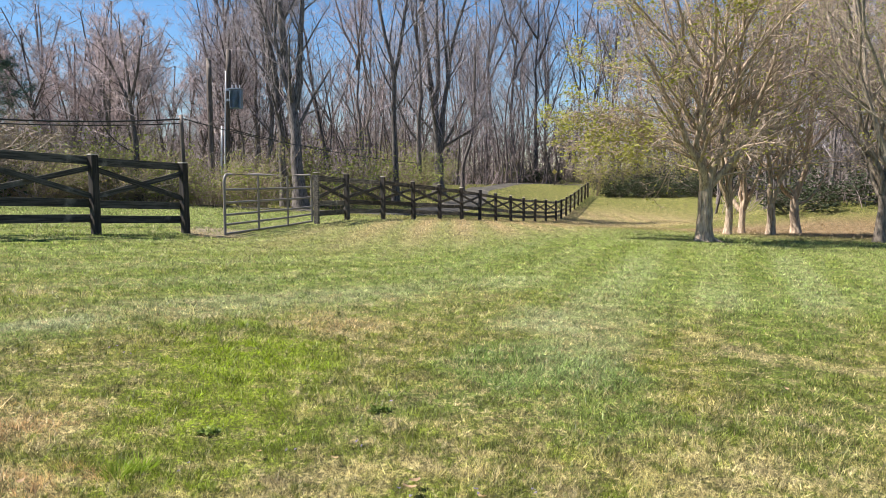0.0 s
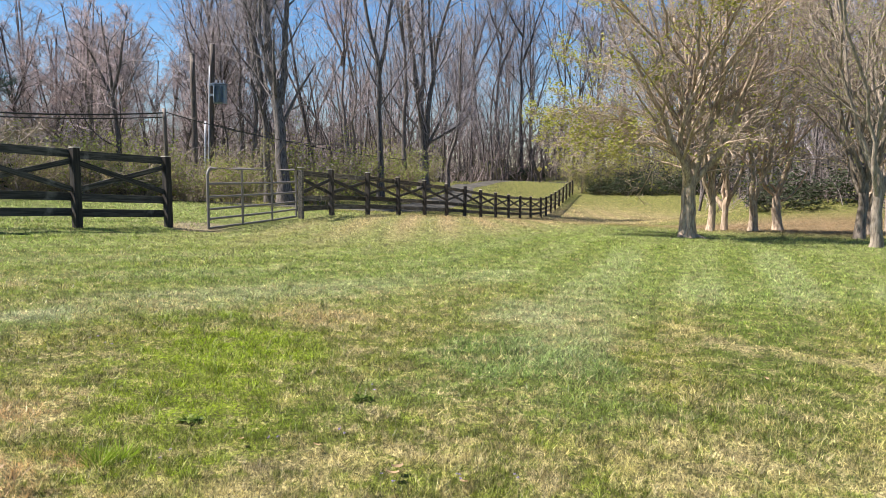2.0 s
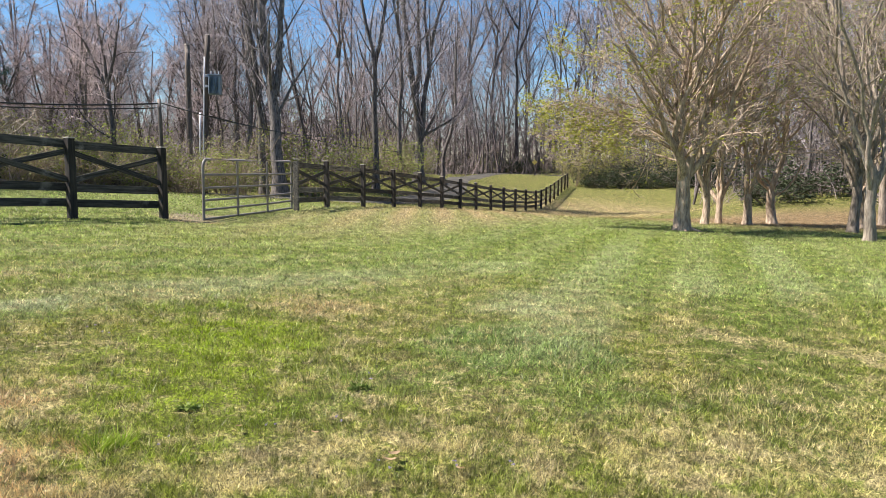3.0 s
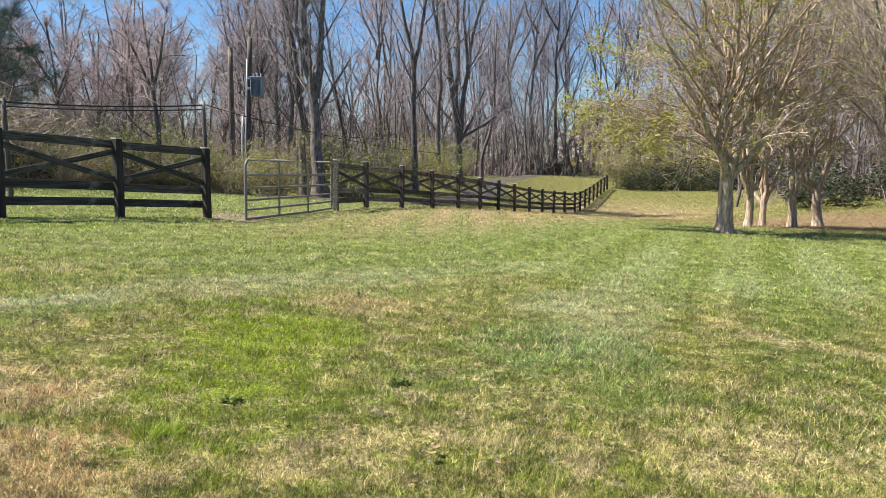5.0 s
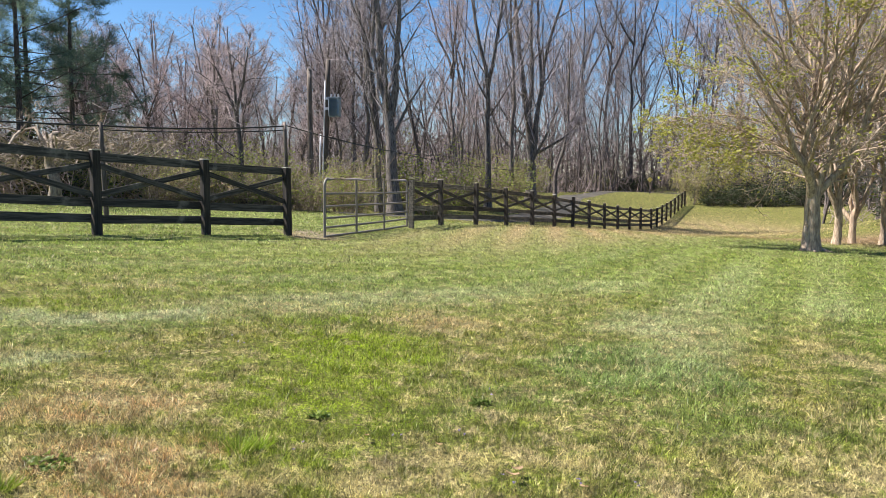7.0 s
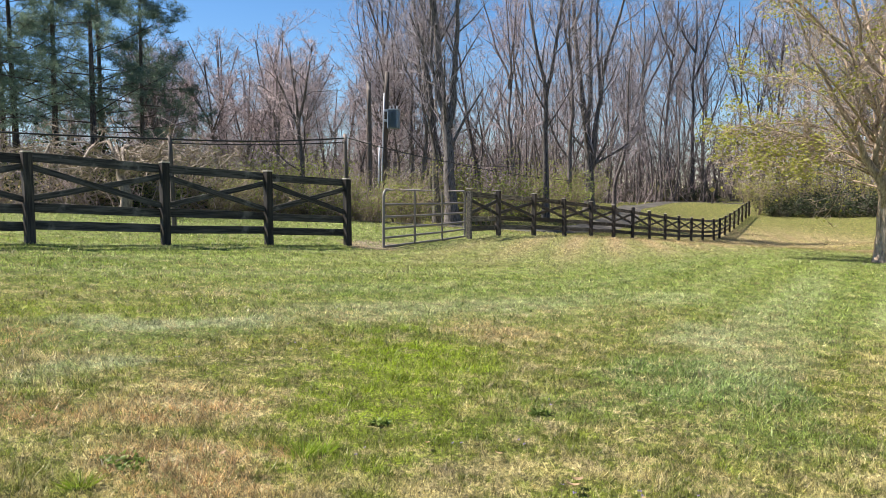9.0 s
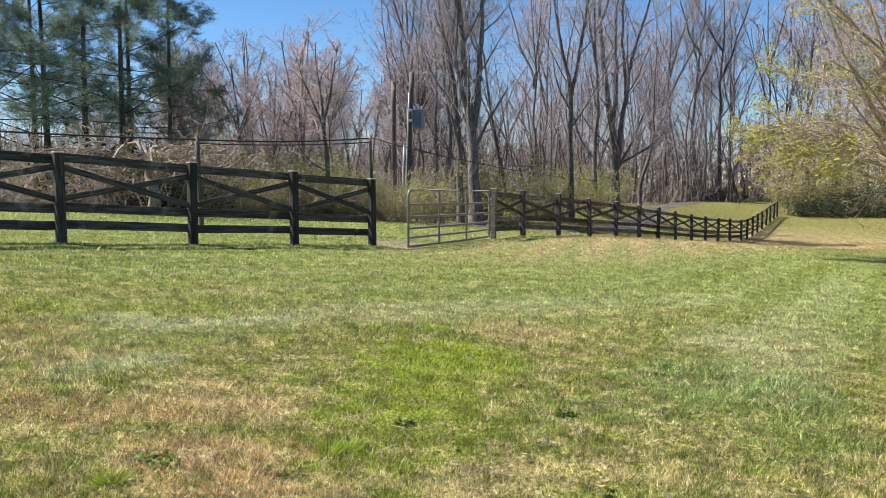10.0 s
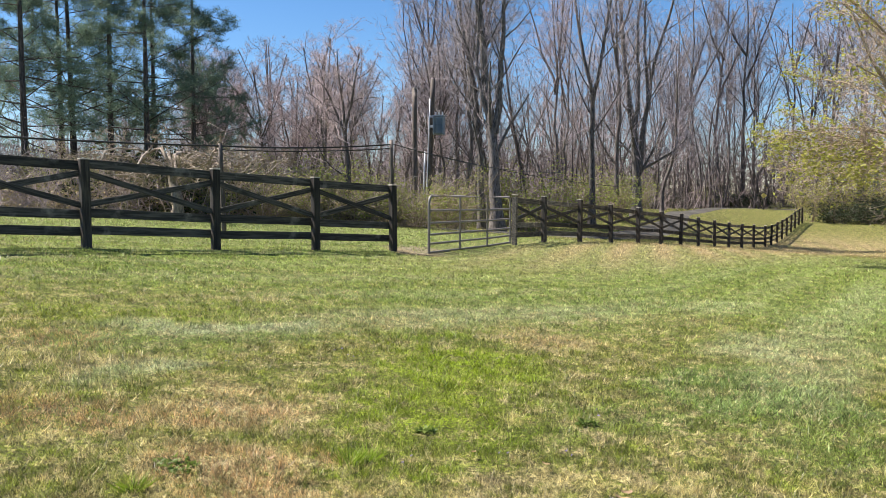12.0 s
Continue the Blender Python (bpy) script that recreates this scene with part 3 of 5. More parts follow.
def board(name, a, b, tall, thick, parent, wood):
    """One board between two points, in world metres."""
    a, b = Vector(a), Vector(b)
    d = b - a
    me = box_mesh(name, (d.length, thick, tall), wood, 0.004)
    for v in me.vertices:
        v.co.z += 0.012 * math.sin(v.co.x * 1.7 + a.x)
    ob = link_part(name, me, parent)
    ob.matrix_world = Matrix.Translation((a + b) / 2) @ d.to_track_quat("X", "Z").to_matrix().to_4x4()
    return ob


def build_fence(name, posts, label, side, drop=0.0, wood=None):
    """posts: places (x, y); the boards are nailed to one side of the posts."""
    top = new(name)
    rng = random.Random(len(posts))
    feet = [Vector((x, y, float(ground_z(x, y)))) for x, y in posts]
    heights = []
    for i, p in enumerate(feet):
        near = feet[min(i + 1, len(feet) - 1)] - feet[max(i - 1, 0)]
        turn = math.degrees(math.atan2(near.y, near.x))
        h = rng.uniform(-0.03, 0.03)
        heights.append(h)
        m = pose(p.x, p.y, p.z + h, rng.uniform(-1.2, 1.2), rng.uniform(-1.2, 1.2), turn)
        post = link_part("post", POST_PALE if drop and i == 0 else POST_BODY, top)
        post.matrix_world = m @ Matrix.Translation((0, 0, (POST_H - 0.3) / 2))
        cap = link_part("post_top", POST_TOP, post, "pale weathered end grain")
        cap.matrix_world = m @ Matrix.Translation((0, 0, POST_H + 0.005))
    for i in range(len(feet) - 1):
        a, b = feet[i], feet[i + 1]
        d = (b - a).normalized()
        off = Vector((-d.y, d.x, 0)).normalized() * 0.083 * side
        def at(p, z, k=1.0):
            return p + off * k + Vector((0, 0, z + rng.uniform(-0.012, 0.012)))
        ja, jb = -0.06, 0.06
        board("rail", at(a, 1.315 - drop) + d * ja, at(b, 1.315 - drop) + d * jb, 0.145, 0.028, top, wood)
        board("rail", at(a, 0.545) + d * ja, at(b, 0.545) + d * jb, 0.145, 0.028, top, wood)
        board("rail", at(a, 0.27) + d * ja, at(b, 0.27) + d * jb, 0.145, 0.028, top, wood)
        board("brace", at(a, 1.18 - drop, 0.2) + d * 0.05, at(b, 0.68, 0.2) - d * 0.05, 0.095, 0.026, top, FENCE_BOARD)
        board("brace", at(a, 0.68, 0.6) + d * 0.05, at(b, 1.18 - drop, 0.6) - d * 0.05, 0.095, 0.026, top, FENCE_BOARD)
    return tagged(top, label, "fence", "board fences")


LEFT_POSTS = [(-10.79, 6.37), (-9.66, 8.22), (-8.54, 10.06), (-7.35, 11.87), (-6.22, 13.63), (-5.22, 15.42)]
build_fence("fence", LEFT_POSTS, "dark weathered board fence with crossed braces beside the gate", 1, 0.0, FENCE_BOARD)
FAR_POSTS = [(-3.42, 20.6), (-2.92, 23.2), (-2.03, 25.8), (-1.09, 28.3), (-0.13, 30.8), (0.82, 33.3), (1.74, 36.0), (2.70, 38.8), (3.72, 41.8),
             (4.74, 44.7), (5.73, 47.4), (6.75, 50.0), (7.79, 52.5)] + [(7.79 + 0.757 * i, 52.5 + 2.56 * i) for i in range(1, 9)]
build_fence("fence", FAR_POSTS, "long dark board fence with crossed braces curving round the field", 1, 0.09, FENCE_GREY)

# ---- tube gate ----


def tube(points, r, sides=10):
    P = np.array(points, float)[None]
    V, F = tube_arrays(P, np.full(P.shape[:2], r), sides)
    return V, [F]


def build_gate():
    a, b = Vector((-4.50, 15.70)), Vector((-3.50, 20.32))
    L = (b - a).length
    top = new("gate")
    za, zb = float(ground_z(a.x, a.y)) + 0.04, float(ground_z(b.x, b.y)) + 0.06
    ang = math.degrees(math.atan2(b.y - a.y, b.x - a.x))
    top.matrix_world = pose(a.x, a.y, za, 0, -math.degrees(math.atan2(zb - za, L)), ang)
    H, c = 1.25, 0.16
    arc = [(c - c * math.cos(q), 0, H - c + c * math.sin(q)) for q in np.linspace(0, math.pi / 2, 8)]
    hoop = [(0, 0, 0.0), (0, 0, 0.4), (0, 0, 0.8)] + arc + [(L * 0.3, 0, H), (L * 0.65, 0, H - 0.012), (L - c, 0, H)] + [(L - p[0], 0, p[2]) for p in arc[::-1]][1:] + [(L, 0, 0.8), (L, 0, 0.0)]
    V, F = tube(hoop, 0.030)
    link_part("hoop", from_arrays("hoop", V, F, GATE_STEEL), top)
    for z in (0.02, 0.21, 0.41, 0.66, 0.93):
        V, F = tube([(0, 0, z), (L * 0.35, 0, z - 0.006), (L * 0.7, 0, z - 0.012), (L, 0, z)], 0.026)
        link_part("bar", from_arrays("bar", V, F, GATE_STEEL), top)
    for x in (L * 0.32, L * 0.66):
        bm = bmesh.new()
        box(bm, (0.085, 0.022, H - 0.04), pose(x, -0.026, H / 2 - 0.01), 0.004)
        part("upright", bm, GATE_STEEL, top)
    for z in (0.3, 1.0):
        bm = bmesh.new()
        box(bm, (0.16, 0.05, 0.03), pose(L + 0.06, 0, z), 0.004)
        part("hinge", bm, GATE_STEEL, top)
    tagged(top, "grey tubular steel field gate standing ajar on the grass", "gate")


build_gate()

# ---- poles, transformer, wires, sign ----


def round_pole(name, foot, head, r0, r1, material, parent, k=8, sides=12):
    P = np.linspace(np.array(foot, float), np.array(head, float), k)[None]
    V, F = tube_arrays(P, np.linspace(r0, r1, k)[None], sides)
    cap = np.array([[len(V) - sides + i for i in range(sides)]])
    return link_part(name, from_arrays(name, V, [F, cap], material), parent)


def build_poles():
    g = float(ground_z(-10.08, 33.5))
    p = new("wooden_pole")
    p.location = (-10.08, 33.5, g)
    round_pole("shaft", (0, 0, -0.3), (-0.02, 0, 6.35), 0.13, 0.105, POLE_WOOD, p)
    bm = bmesh.new()
    bmesh.ops.create_cone(bm, cap_ends=True, segments=12, radius1=0.112, radius2=0.10, depth=0.05, matrix=pose(-0.02, 0, 6.38))
    part("cap", bm, END_GRAIN, p, "pale metal pole cap")
    tagged(p, "plain round wooden pole with pale cap at wood edge", "pole")

    x, y = -9.75, 34.3
    g = float(ground_z(x, y))
    u = new("utility_pole")
    u.location = (x, y, g)
    round_pole("shaft", (0, 0, -0.3), (0.30, 0, 6.95), 0.14, 0.11, POLE_WOOD, u)
    round_pole("conduit", (-0.19, -0.1, -0.1), (-0.06, -0.12, 3.6), 0.04, 0.04, GALVANISED, u, 5, 10)
    round_pole("conduit", (-0.03, -0.19, -0.1), (0.20, -0.17, 6.0), 0.03, 0.03, GALVANISED, u, 6, 10)
    t = link_part("transformer", box_mesh("transformer", (0.50, 0.42, 0.82), BOX_PAINT, 0.03), u, "blue-grey finned transformer box")
    t.location = (0.62, -0.12, 4.78)
    for i in range(9):
        fin = link_part("fin", FIN, t)
        fin.location = (-0.20 + 0.05 * i, -0.25, 0)
    lid = link_part("lid", box_mesh("lid", (0.56, 0.5, 0.05), BOX_PAINT, 0.01), t)
    lid.location = (0, -0.02, 0.44)
    for i in (-1, 0, 1):
        bm = bmesh.new()
        for j in range(4):
            bmesh.ops.create_cone(bm, cap_ends=True, segments=10, radius1=0.04, radius2=0.025, depth=0.04, matrix=pose(i * 0.16, 0, 0.49 + j * 0.04))
        part("insulator", bm, GALVANISED, t)
    for x, z in ((0.32, 5.2), (0.30, 4.75)):
        bm = bmesh.new()
        box(bm, (0.3, 0.06, 0.1), pose(x, -0.1, z))
        part("bracket", bm, GALVANISED, u)
    tagged(u, "leaning wooden utility pole carrying a transformer and conduits", "utility pole")

    for x, y, z in ((-6.05, 17.9, 2.80), (-8.75, 14.5, 2.56)):
        g = float(ground_z(x, y))
        q = new("trellis_pole")
        q.location = (x, y, g)
        round_pole("shaft", (0.03, 0, -0.2), (-0.03, 0, z - g), 0.055, 0.045, POLE_WOOD, q, 6, 8)
        tagged(q, "slim grey wooden pole holding up a cable", "pole", "cable poles")

    def cable(name, a, b, sag, r=0.019):
        k = 24
        s = np.linspace(0, 1, k)[:, None]
        P = np.array(a) * (1 - s) + np.array(b) * s
        P[:, 2] -= sag * 4 * (s * (1 - s))[:, 0]
        V, F = tube_arrays(P[None], np.full((1, k), r), 6)
        tagged(new(name, from_arrays(name, V, [F], CABLE)), "black cable strung low between slim poles", "cable", "cables")

    cable("cable", (-14.4, 7.0, 2.75), (-8.77, 14.5, 2.50), 0.10)
    cable("cable", (-8.77, 14.5, 2.50), (-6.07, 17.9, 2.70), 0.06)
    cable("cable", (-8.77, 14.5, 2.42), (-6.07, 17.9, 2.60), 0.05, 0.014)
    cable("cable", (-6.07, 17.9, 2.72), (-3.2, 33.0, 2.4), 0.25, 0.012)
    cable("cable", (-9.5, 34.2, 3.3), (-1.5, 47.0, 1.9), 0.2, 0.02)


bm = bmesh.new()
box(bm, (0.014, 0.09, 0.74), Matrix.Identity(4), 0.003)
FIN = bpy.data.meshes.new("fin")
bm.to_mesh(FIN)
bm.free()
FIN.materials.append(BOX_PAINT)
build_poles()


def build_sign():
    x, y = 12.38, 85.1
    g = float(ground_z(x, y))
    s = new("road_sign")
    s.location = (x, y, g)
    round_pole("post", (0, 0, -0.2), (0, 0, 1.75), 0.05, 0.05, POLE_WOOD, s, 4, 8)
    plate = link_part("plate", box_mesh("plate", (0.42, 0.012, 0.42), SIGN_YELLOW, 0.003), s, "yellow diamond plate")
    plate.matrix_basis = pose(0, -0.07, 1.5, 0, 45, 0)
    tagged(s, "small yellow diamond road sign on a wooden post", "sign")


build_sign()

# ---- trees ----


def px_stem(scale, base, pts, r0, r1, depth=0.0):
    """A stem drawn as offsets from the foot, in units of scale metres, right and up; depth: how far it leans away."""
    n = len(pts)
    return ([((x - base[0]) * scale, depth * i / max(n - 1, 1), (base[1] - y) * scale) for i, (x, y) in enumerate(pts)], r0, r1)


def vase(rng, height, r, fork, stems, spread):
    """A short trunk that splits into several steep limbs."""
    out = [([(0, 0, 0), (rng.uniform(-0.05, 0.05), rng.uniform(-0.05, 0.05), fork * 0.6), (0.02, 0, fork * 1.15)], r, r * 0.82)]
    for i in range(stems):
        a = i * 6.283 / stems + rng.uniform(-0.4, 0.4)
        s = spread * rng.uniform(0.5, 1.2)
        h = height * rng.uniform(0.8, 1.05)
        z0 = fork * rng.uniform(0.85, 1.12)
        q = (math.cos(a), math.sin(a))
        out.append(([(q[0] * r * 0.35, q[1] * r * 0.35, z0 - 0.3), (q[0] * (r * 0.5 + s * 0.22), q[1] * (r * 0.5 + s * 0.22), z0 + (h - z0) * 0.22),
                     (q[0] * s * 0.6, q[1] * s * 0.6, z0 + (h - z0) * 0.6), (q[0] * s, q[1] * s, h)], r * rng.uniform(0.45, 0.62), 0.02))
    return out


def plain(rng, height, r, lean=0.6, forks=2):
    """A woodland tree: one stem that forks high up."""
    lx, ly = rng.uniform(-lean, lean), rng.uniform(-lean, lean)
    f = rng.uniform(0.35, 0.6)
    mid = (lx * f + rng.uniform(-0.15, 0.15), ly * f, height * f)
    out = [([(0, 0, 0), (lx * 0.2, ly * 0.2, height * f * 0.5), mid, (lx, ly, height)], r, 0.03)]
    for i in range(forks):
        a = rng.uniform(0, 6.28)
        s = height * rng.uniform(0.1, 0.2)
        z = height * f * rng.uniform(0.75, 1.25)
        k = z / height
        out.append(([(lx * k, ly * k, z - 0.2), (lx * k + math.cos(a) * s * 0.4, ly * k + math.sin(a) * s * 0.4, z + (height - z) * 0.3),
                     (lx + math.cos(a) * s, ly + math.sin(a) * s, height * rng.uniform(0.85, 1.0))], r * 0.55, 0.025))
    return out


R = random.Random(11)
GROVE_LABEL = "pale-barked tree with steep spreading limbs and young leaves"
GROVE = "grove trees"
# the near grove tree, its low limbs reaching over the lawn
g, b = 0.0168, (1247, 424)
near_stems = [px_stem(g, b, [(1247, 424), (1246, 380), (1248, 335), (1250, 300)], 0.235, 0.17),
              px_stem(g, b, [(1245, 335), (1238, 295), (1222, 250), (1195, 195), (1150, 110), (1105, 20)], 0.14, 0.02, -1.0),
              px_stem(g, b, [(1247, 325), (1250, 260), (1240, 190), (1215, 100), (1185, -20)], 0.15, 0.02, 0.8),
              px_stem(g, b, [(1251, 325), (1268, 260), (1275, 180), (1270, 80), (1262, -60)], 0.16, 0.02, 0.3),
              px_stem(g, b, [(1253, 330), (1285, 270), (1302, 180), (1322, 90), (1350, -20)], 0.11, 0.02, -0.6),
              px_stem(g, b, [(1249, 310), (1257, 220), (1290, 120), (1302, -20)], 0.10, 0.02, 1.4),
              px_stem(g, b, [(1250, 310), (1232, 220), (1250, 110), (1240, -40)], 0.10, 0.02, -1.5),
              ]
rb = random.Random(21)
for i in range(22):
    q = i * 2.4 + rb.uniform(-0.25, 0.25)
    z0 = 1.85 + 0.14 * i
    reach = rb.uniform(3.0, 4.5) * (1.0 if i < 16 else 0.8)
    rise = reach * (0.12 + 0.062 * i) * rb.uniform(0.8, 1.2)
    c, d = math.cos(q), math.sin(q)
    reach *= 1.2 if c < -0.4 else 1.0
    inner = 0.10 + 0.10 * max(0.0, z0 - 2.2)
    near_stems.append(([(c * inner * 0.5, d * inner * 0.5, z0), (c * (inner + reach * 0.22), d * (inner + reach * 0.22), z0 + rise * 0.34),
                        (c * reach * 0.62, d * reach * 0.62, z0 + rise * 0.74), (c * reach, d * reach, z0 + rise * (0.92 if i < 10 else 1.05))], rb.uniform(0.024, 0.034) if i < 8 else rb.uniform(0.045, 0.065), 0.014))


for i in range(6):
    q = math.pi + rb.uniform(-0.75, 0.75)
    c, d = math.cos(q), math.sin(q)
    z0, reach = rb.uniform(1.95, 3.0), rb.uniform(2.6, 4.1)
    rise = rb.uniform(-0.1, 0.9)
    near_stems.append(([(c * 0.08, d * 0.08, z0), (c * reach * 0.3, d * reach * 0.3, z0 + 0.35 + rise * 0.3), (c * reach * 0.65, d * reach * 0.65, z0 + 0.35 + rise * 0.8),
                        (c * reach, d * reach, z0 + rise)], rb.uniform(0.026, 0.036), 0.012))

# where the near tree's leaves have opened first: x, y, z, radius
OPENED = [(-4.2, 0.2, 3.3, 0.75), (-3.5, -0.6, 4.4, 0.8), (-1.8, -1.6, 4.8, 0.7), (-0.4, -1.5, 5.7, 0.6), (-2.9, -1.0, 2.5, 1.1), (-3.2, 0.6, 2.5, 0.9), (0.3, -1.6, 6.6, 0.6),
          (-2.1, 0.8, 2.3, 0.7), (-1.6, -1.8, 3.2, 0.5), (-3.0, 1.4, 5.6, 0.8), (-2.4, -0.5, 6.8, 0.8), (-4.2, -0.8, 5.4, 0.6), (2.2, -1.0, 4.6, 0.5), (3.2, 0.4, 6.0, 0.7)]


def clumps(p):
    """Leaves have opened first in clumps on the sunny side."""
    wave = 0.25 * np.sin(p[:, 0] * 5.3 + p[:, 1] * 4.1) + 0.25 * np.sin(p[:, 2] * 6.6 - p[:, 0] * 3.0)
    open_here = np.sin(p[:, 0] * 41.0 + p[:, 1] * 57.0 + p[:, 2] * 73.0) > 0.93
    for x, y, z, r in OPENED:
        near = np.sqrt((p[:, 0] - x) ** 2 + 0.3 * (p[:, 1] - y) ** 2 + 1.4 * (p[:, 2] - z) ** 2)
        open_here |= near < r * (1 + wave)
    return open_here


near_kind = TreeKind("near_grove_tree", 5, near_stems, limbs=8, limb_len=0.32, limb_angle=42, limb_min=0.2, up=0.07, sub=6, fine=4, tips=3, twig_r=0.007, thin=0.62,
                     wood=BARK_TAN, twig=TWIG_BUD, leaf=LEAF_YELLOW, leaves=8500, leaf_size=0.09, leaf_where=clumps, bare_stems=1, near=True, bend=0.012,
                     stubs=[([(0.1, -0.1, 0.16), (0.4, -0.22, 0.06), (0.75, -0.3, -0.02)], 0.09, 0.02), ([(-0.1, -0.1, 0.16), (-0.38, -0.2, 0.05), (-0.6, -0.25, -0.03)], 0.08, 0.02),
                            ([(0.15, 0.05, 0.15), (0.45, 0.12, 0.06), (0.8, 0.1, -0.02)], 0.08, 0.02), ([(-0.02, -0.15, 0.14), (0.0, -0.4, 0.04), (0.06, -0.6, -0.03)], 0.08, 0.02)])
near_kind.plant("grove_tree", 7.33, 21.27, 0, (1, 1), "pale-barked tree with flared roots and low spreading limbs", GROVE)
grove_kinds = [TreeKind("grove_tree", 20 + i, vase(R, 8.0 + i * 0.5, 0.115 + 0.012 * i, 1.3 + 0.2 * i, 7, 2.3), limbs=9, limb_len=0.32, limb_angle=42, limb_min=0.22,
                        up=0.08, sub=6, fine=4, tips=3, twig_r=0.008, thin=0.62, wood=(BARK_TAN, BARK_TAN, BARK_BROWN, BARK_BROWN)[i], twig=TWIG_BUD, leaf=LEAF_GREEN, leaves=1800, leaf_size=0.06, bare_stems=1,
                        near=True, bend=0.014) for i in range(4)]
g, b = 0.0208, (1364, 408)
TreeKind("twin_grove_tree", 26, [px_stem(g, b, [(1364, 408), (1363, 380), (1362, 346)], 0.155, 0.12),
                                 px_stem(g, b, [(1361, 354), (1352, 300), (1350, 220), (1345, 100), (1335, -40)], 0.095, 0.02, 0.5),
                                 px_stem(g, b, [(1364, 354), (1378, 300), (1385, 230), (1395, 120), (1405, -20)], 0.095, 0.02, -0.5),
                                 px_stem(g, b, [(1354, 300), (1335, 240), (1325, 150), (1318, 40)], 0.05, 0.015, -0.8)],
         limbs=14, limb_len=0.32, limb_angle=42, limb_min=0.15, up=0.09, sub=6, fine=4, tips=3, twig_r=0.008, thin=0.62, wood=BARK_TAN, twig=TWIG_BUD, leaf=LEAF_GREEN, leaves=2200, leaf_size=0.06, near=True, bend=0.012,
         bare_stems=1).plant("grove_tree", 11.09, 25.71, 0, (1, 1), "pale-barked tree whose short trunk splits in two", GROVE)
g, b = 0.0222, (1408, 406)
TreeKind("broken_grove_tree", 27, [px_stem(g, b, [(1408, 406), (1407, 375), (1406, 338)], 0.175, 0.14),
                                   px_stem(g, b, [(1406, 350), (1411, 280), (1409, 200), (1408, 100), (1412, -40)], 0.12, 0.02, 0.3),
                                   px_stem(g, b, [(1404, 346), (1386, 305), (1376, 230), (1370, 120), (1362, 0)], 0.085, 0.02, 0.8),
                                   px_stem(g, b, [(1410, 300), (1430, 230), (1440, 140), (1455, 20)], 0.06, 0.015, -0.6)],
         limbs=14, limb_len=0.32, limb_angle=42, limb_min=0.15, up=0.09, sub=6, fine=4, tips=3, twig_r=0.008, thin=0.62, wood=BARK_TAN, twig=TWIG_BUD, leaf=LEAF_GREEN, leaves=2200, leaf_size=0.06, near=True, bend=0.012,
         bare_stems=1, stubs=[px_stem(g, b, [(1409, 356), (1424, 348), (1438, 328), (1446, 306)], 0.055, 0.03, -0.3),
                              px_stem(g, b, [(1404, 340), (1394, 330), (1386, 327)], 0.05, 0.035, -0.2)]).plant(
    "grove_tree", 12.62, 27.21, 0, (1, 1), "pale-barked tree with a broken stub and bent bare bough", GROVE)
for x, y, k, turn, s in ((9.46, 25.3, 1, 0, 1.0), (10.43, 26.52, 0, 50, 1.0), (12.72, 22.15, 3, 250, 1.0),
                         (14.41, 24.58, 0, 300, 1.0), (11.06, 18.5, 2, 80, 1.0), (17.62, 28.61, 3, 20, 1.1), (19.6, 29.4, 2, 140, 1.1)):
    grove_kinds[k].plant("grove_tree", x, y, turn, (s, s), GROVE_LABEL, GROVE)

# landmark trees of the woods
WOODS_LABEL = "tall bare grey woodland tree with fine twigs"
WOODS = "woodland trees"
s = 0.0267
b = (535, 376)
a_stems = [px_stem(s, b, [(535, 376), (531, 280), (526, 190), (520, 90), (512, -20), (500, -120)], 0.34, 0.08),
           px_stem(s, b, [(531, 200), (540, 130), (546, 60), (549, -20), (560, -120)], 0.20, 0.06, 0.4),
           px_stem(s, b, [(528, 230), (508, 150), (495, 90), (498, 0), (490, -100)], 0.13, 0.05, -0.3)]
TreeKind("forked_tree", 31, a_stems, limbs=11, limb_len=0.30, limb_angle=40, limb_min=0.25, up=0.09, sub=7, fine=5, tips=4, twig_r=0.008, wood=BARK_GREY, twig=TWIG, near=True).plant(
    "woodland_tree", -6.59, 35.4, 0, (1, 1), "big forked grey tree behind the steel gate", WOODS)
b = (503, 372)
TreeKind("leaning_tree", 32, [px_stem(s, b, [(503, 372), (494, 270), (486, 180), (474, 90), (460, 10), (440, -100)], 0.20, 0.06),
                              px_stem(s, b, [(484, 170), (470, 90), (468, 10), (475, -90)], 0.12, 0.04, 0.4)], limbs=11, limb_len=0.32, limb_min=0.25,
         up=0.09, sub=7, fine=5, tips=4, twig_r=0.008, wood=BARK_GREY, twig=TWIG, near=True).plant("woodland_tree", -7.6, 36.6, 0, (1, 1), WOODS_LABEL, WOODS)
s = 0.0326
b = (700, 348)
TreeKind("slim_fork", 33, [px_stem(s, b, [(700, 348), (699, 260), (696, 180), (692, 115), (668, 30), (650, -90)], 0.21, 0.06),
                           px_stem(s, b, [(694, 130), (704, 70), (716, 0), (730, -100)], 0.14, 0.05, 0.3)], limbs=11, limb_len=0.32, limb_min=0.35,
         up=0.09, sub=7, fine=5, tips=4, twig_r=0.009, wood=BARK_GREY, twig=TWIG, near=True).plant("woodland_tree", -2.73, 43.9, 0, (1, 1), WOODS_LABEL, WOODS)
s = 0.0408
b = (777, 345)
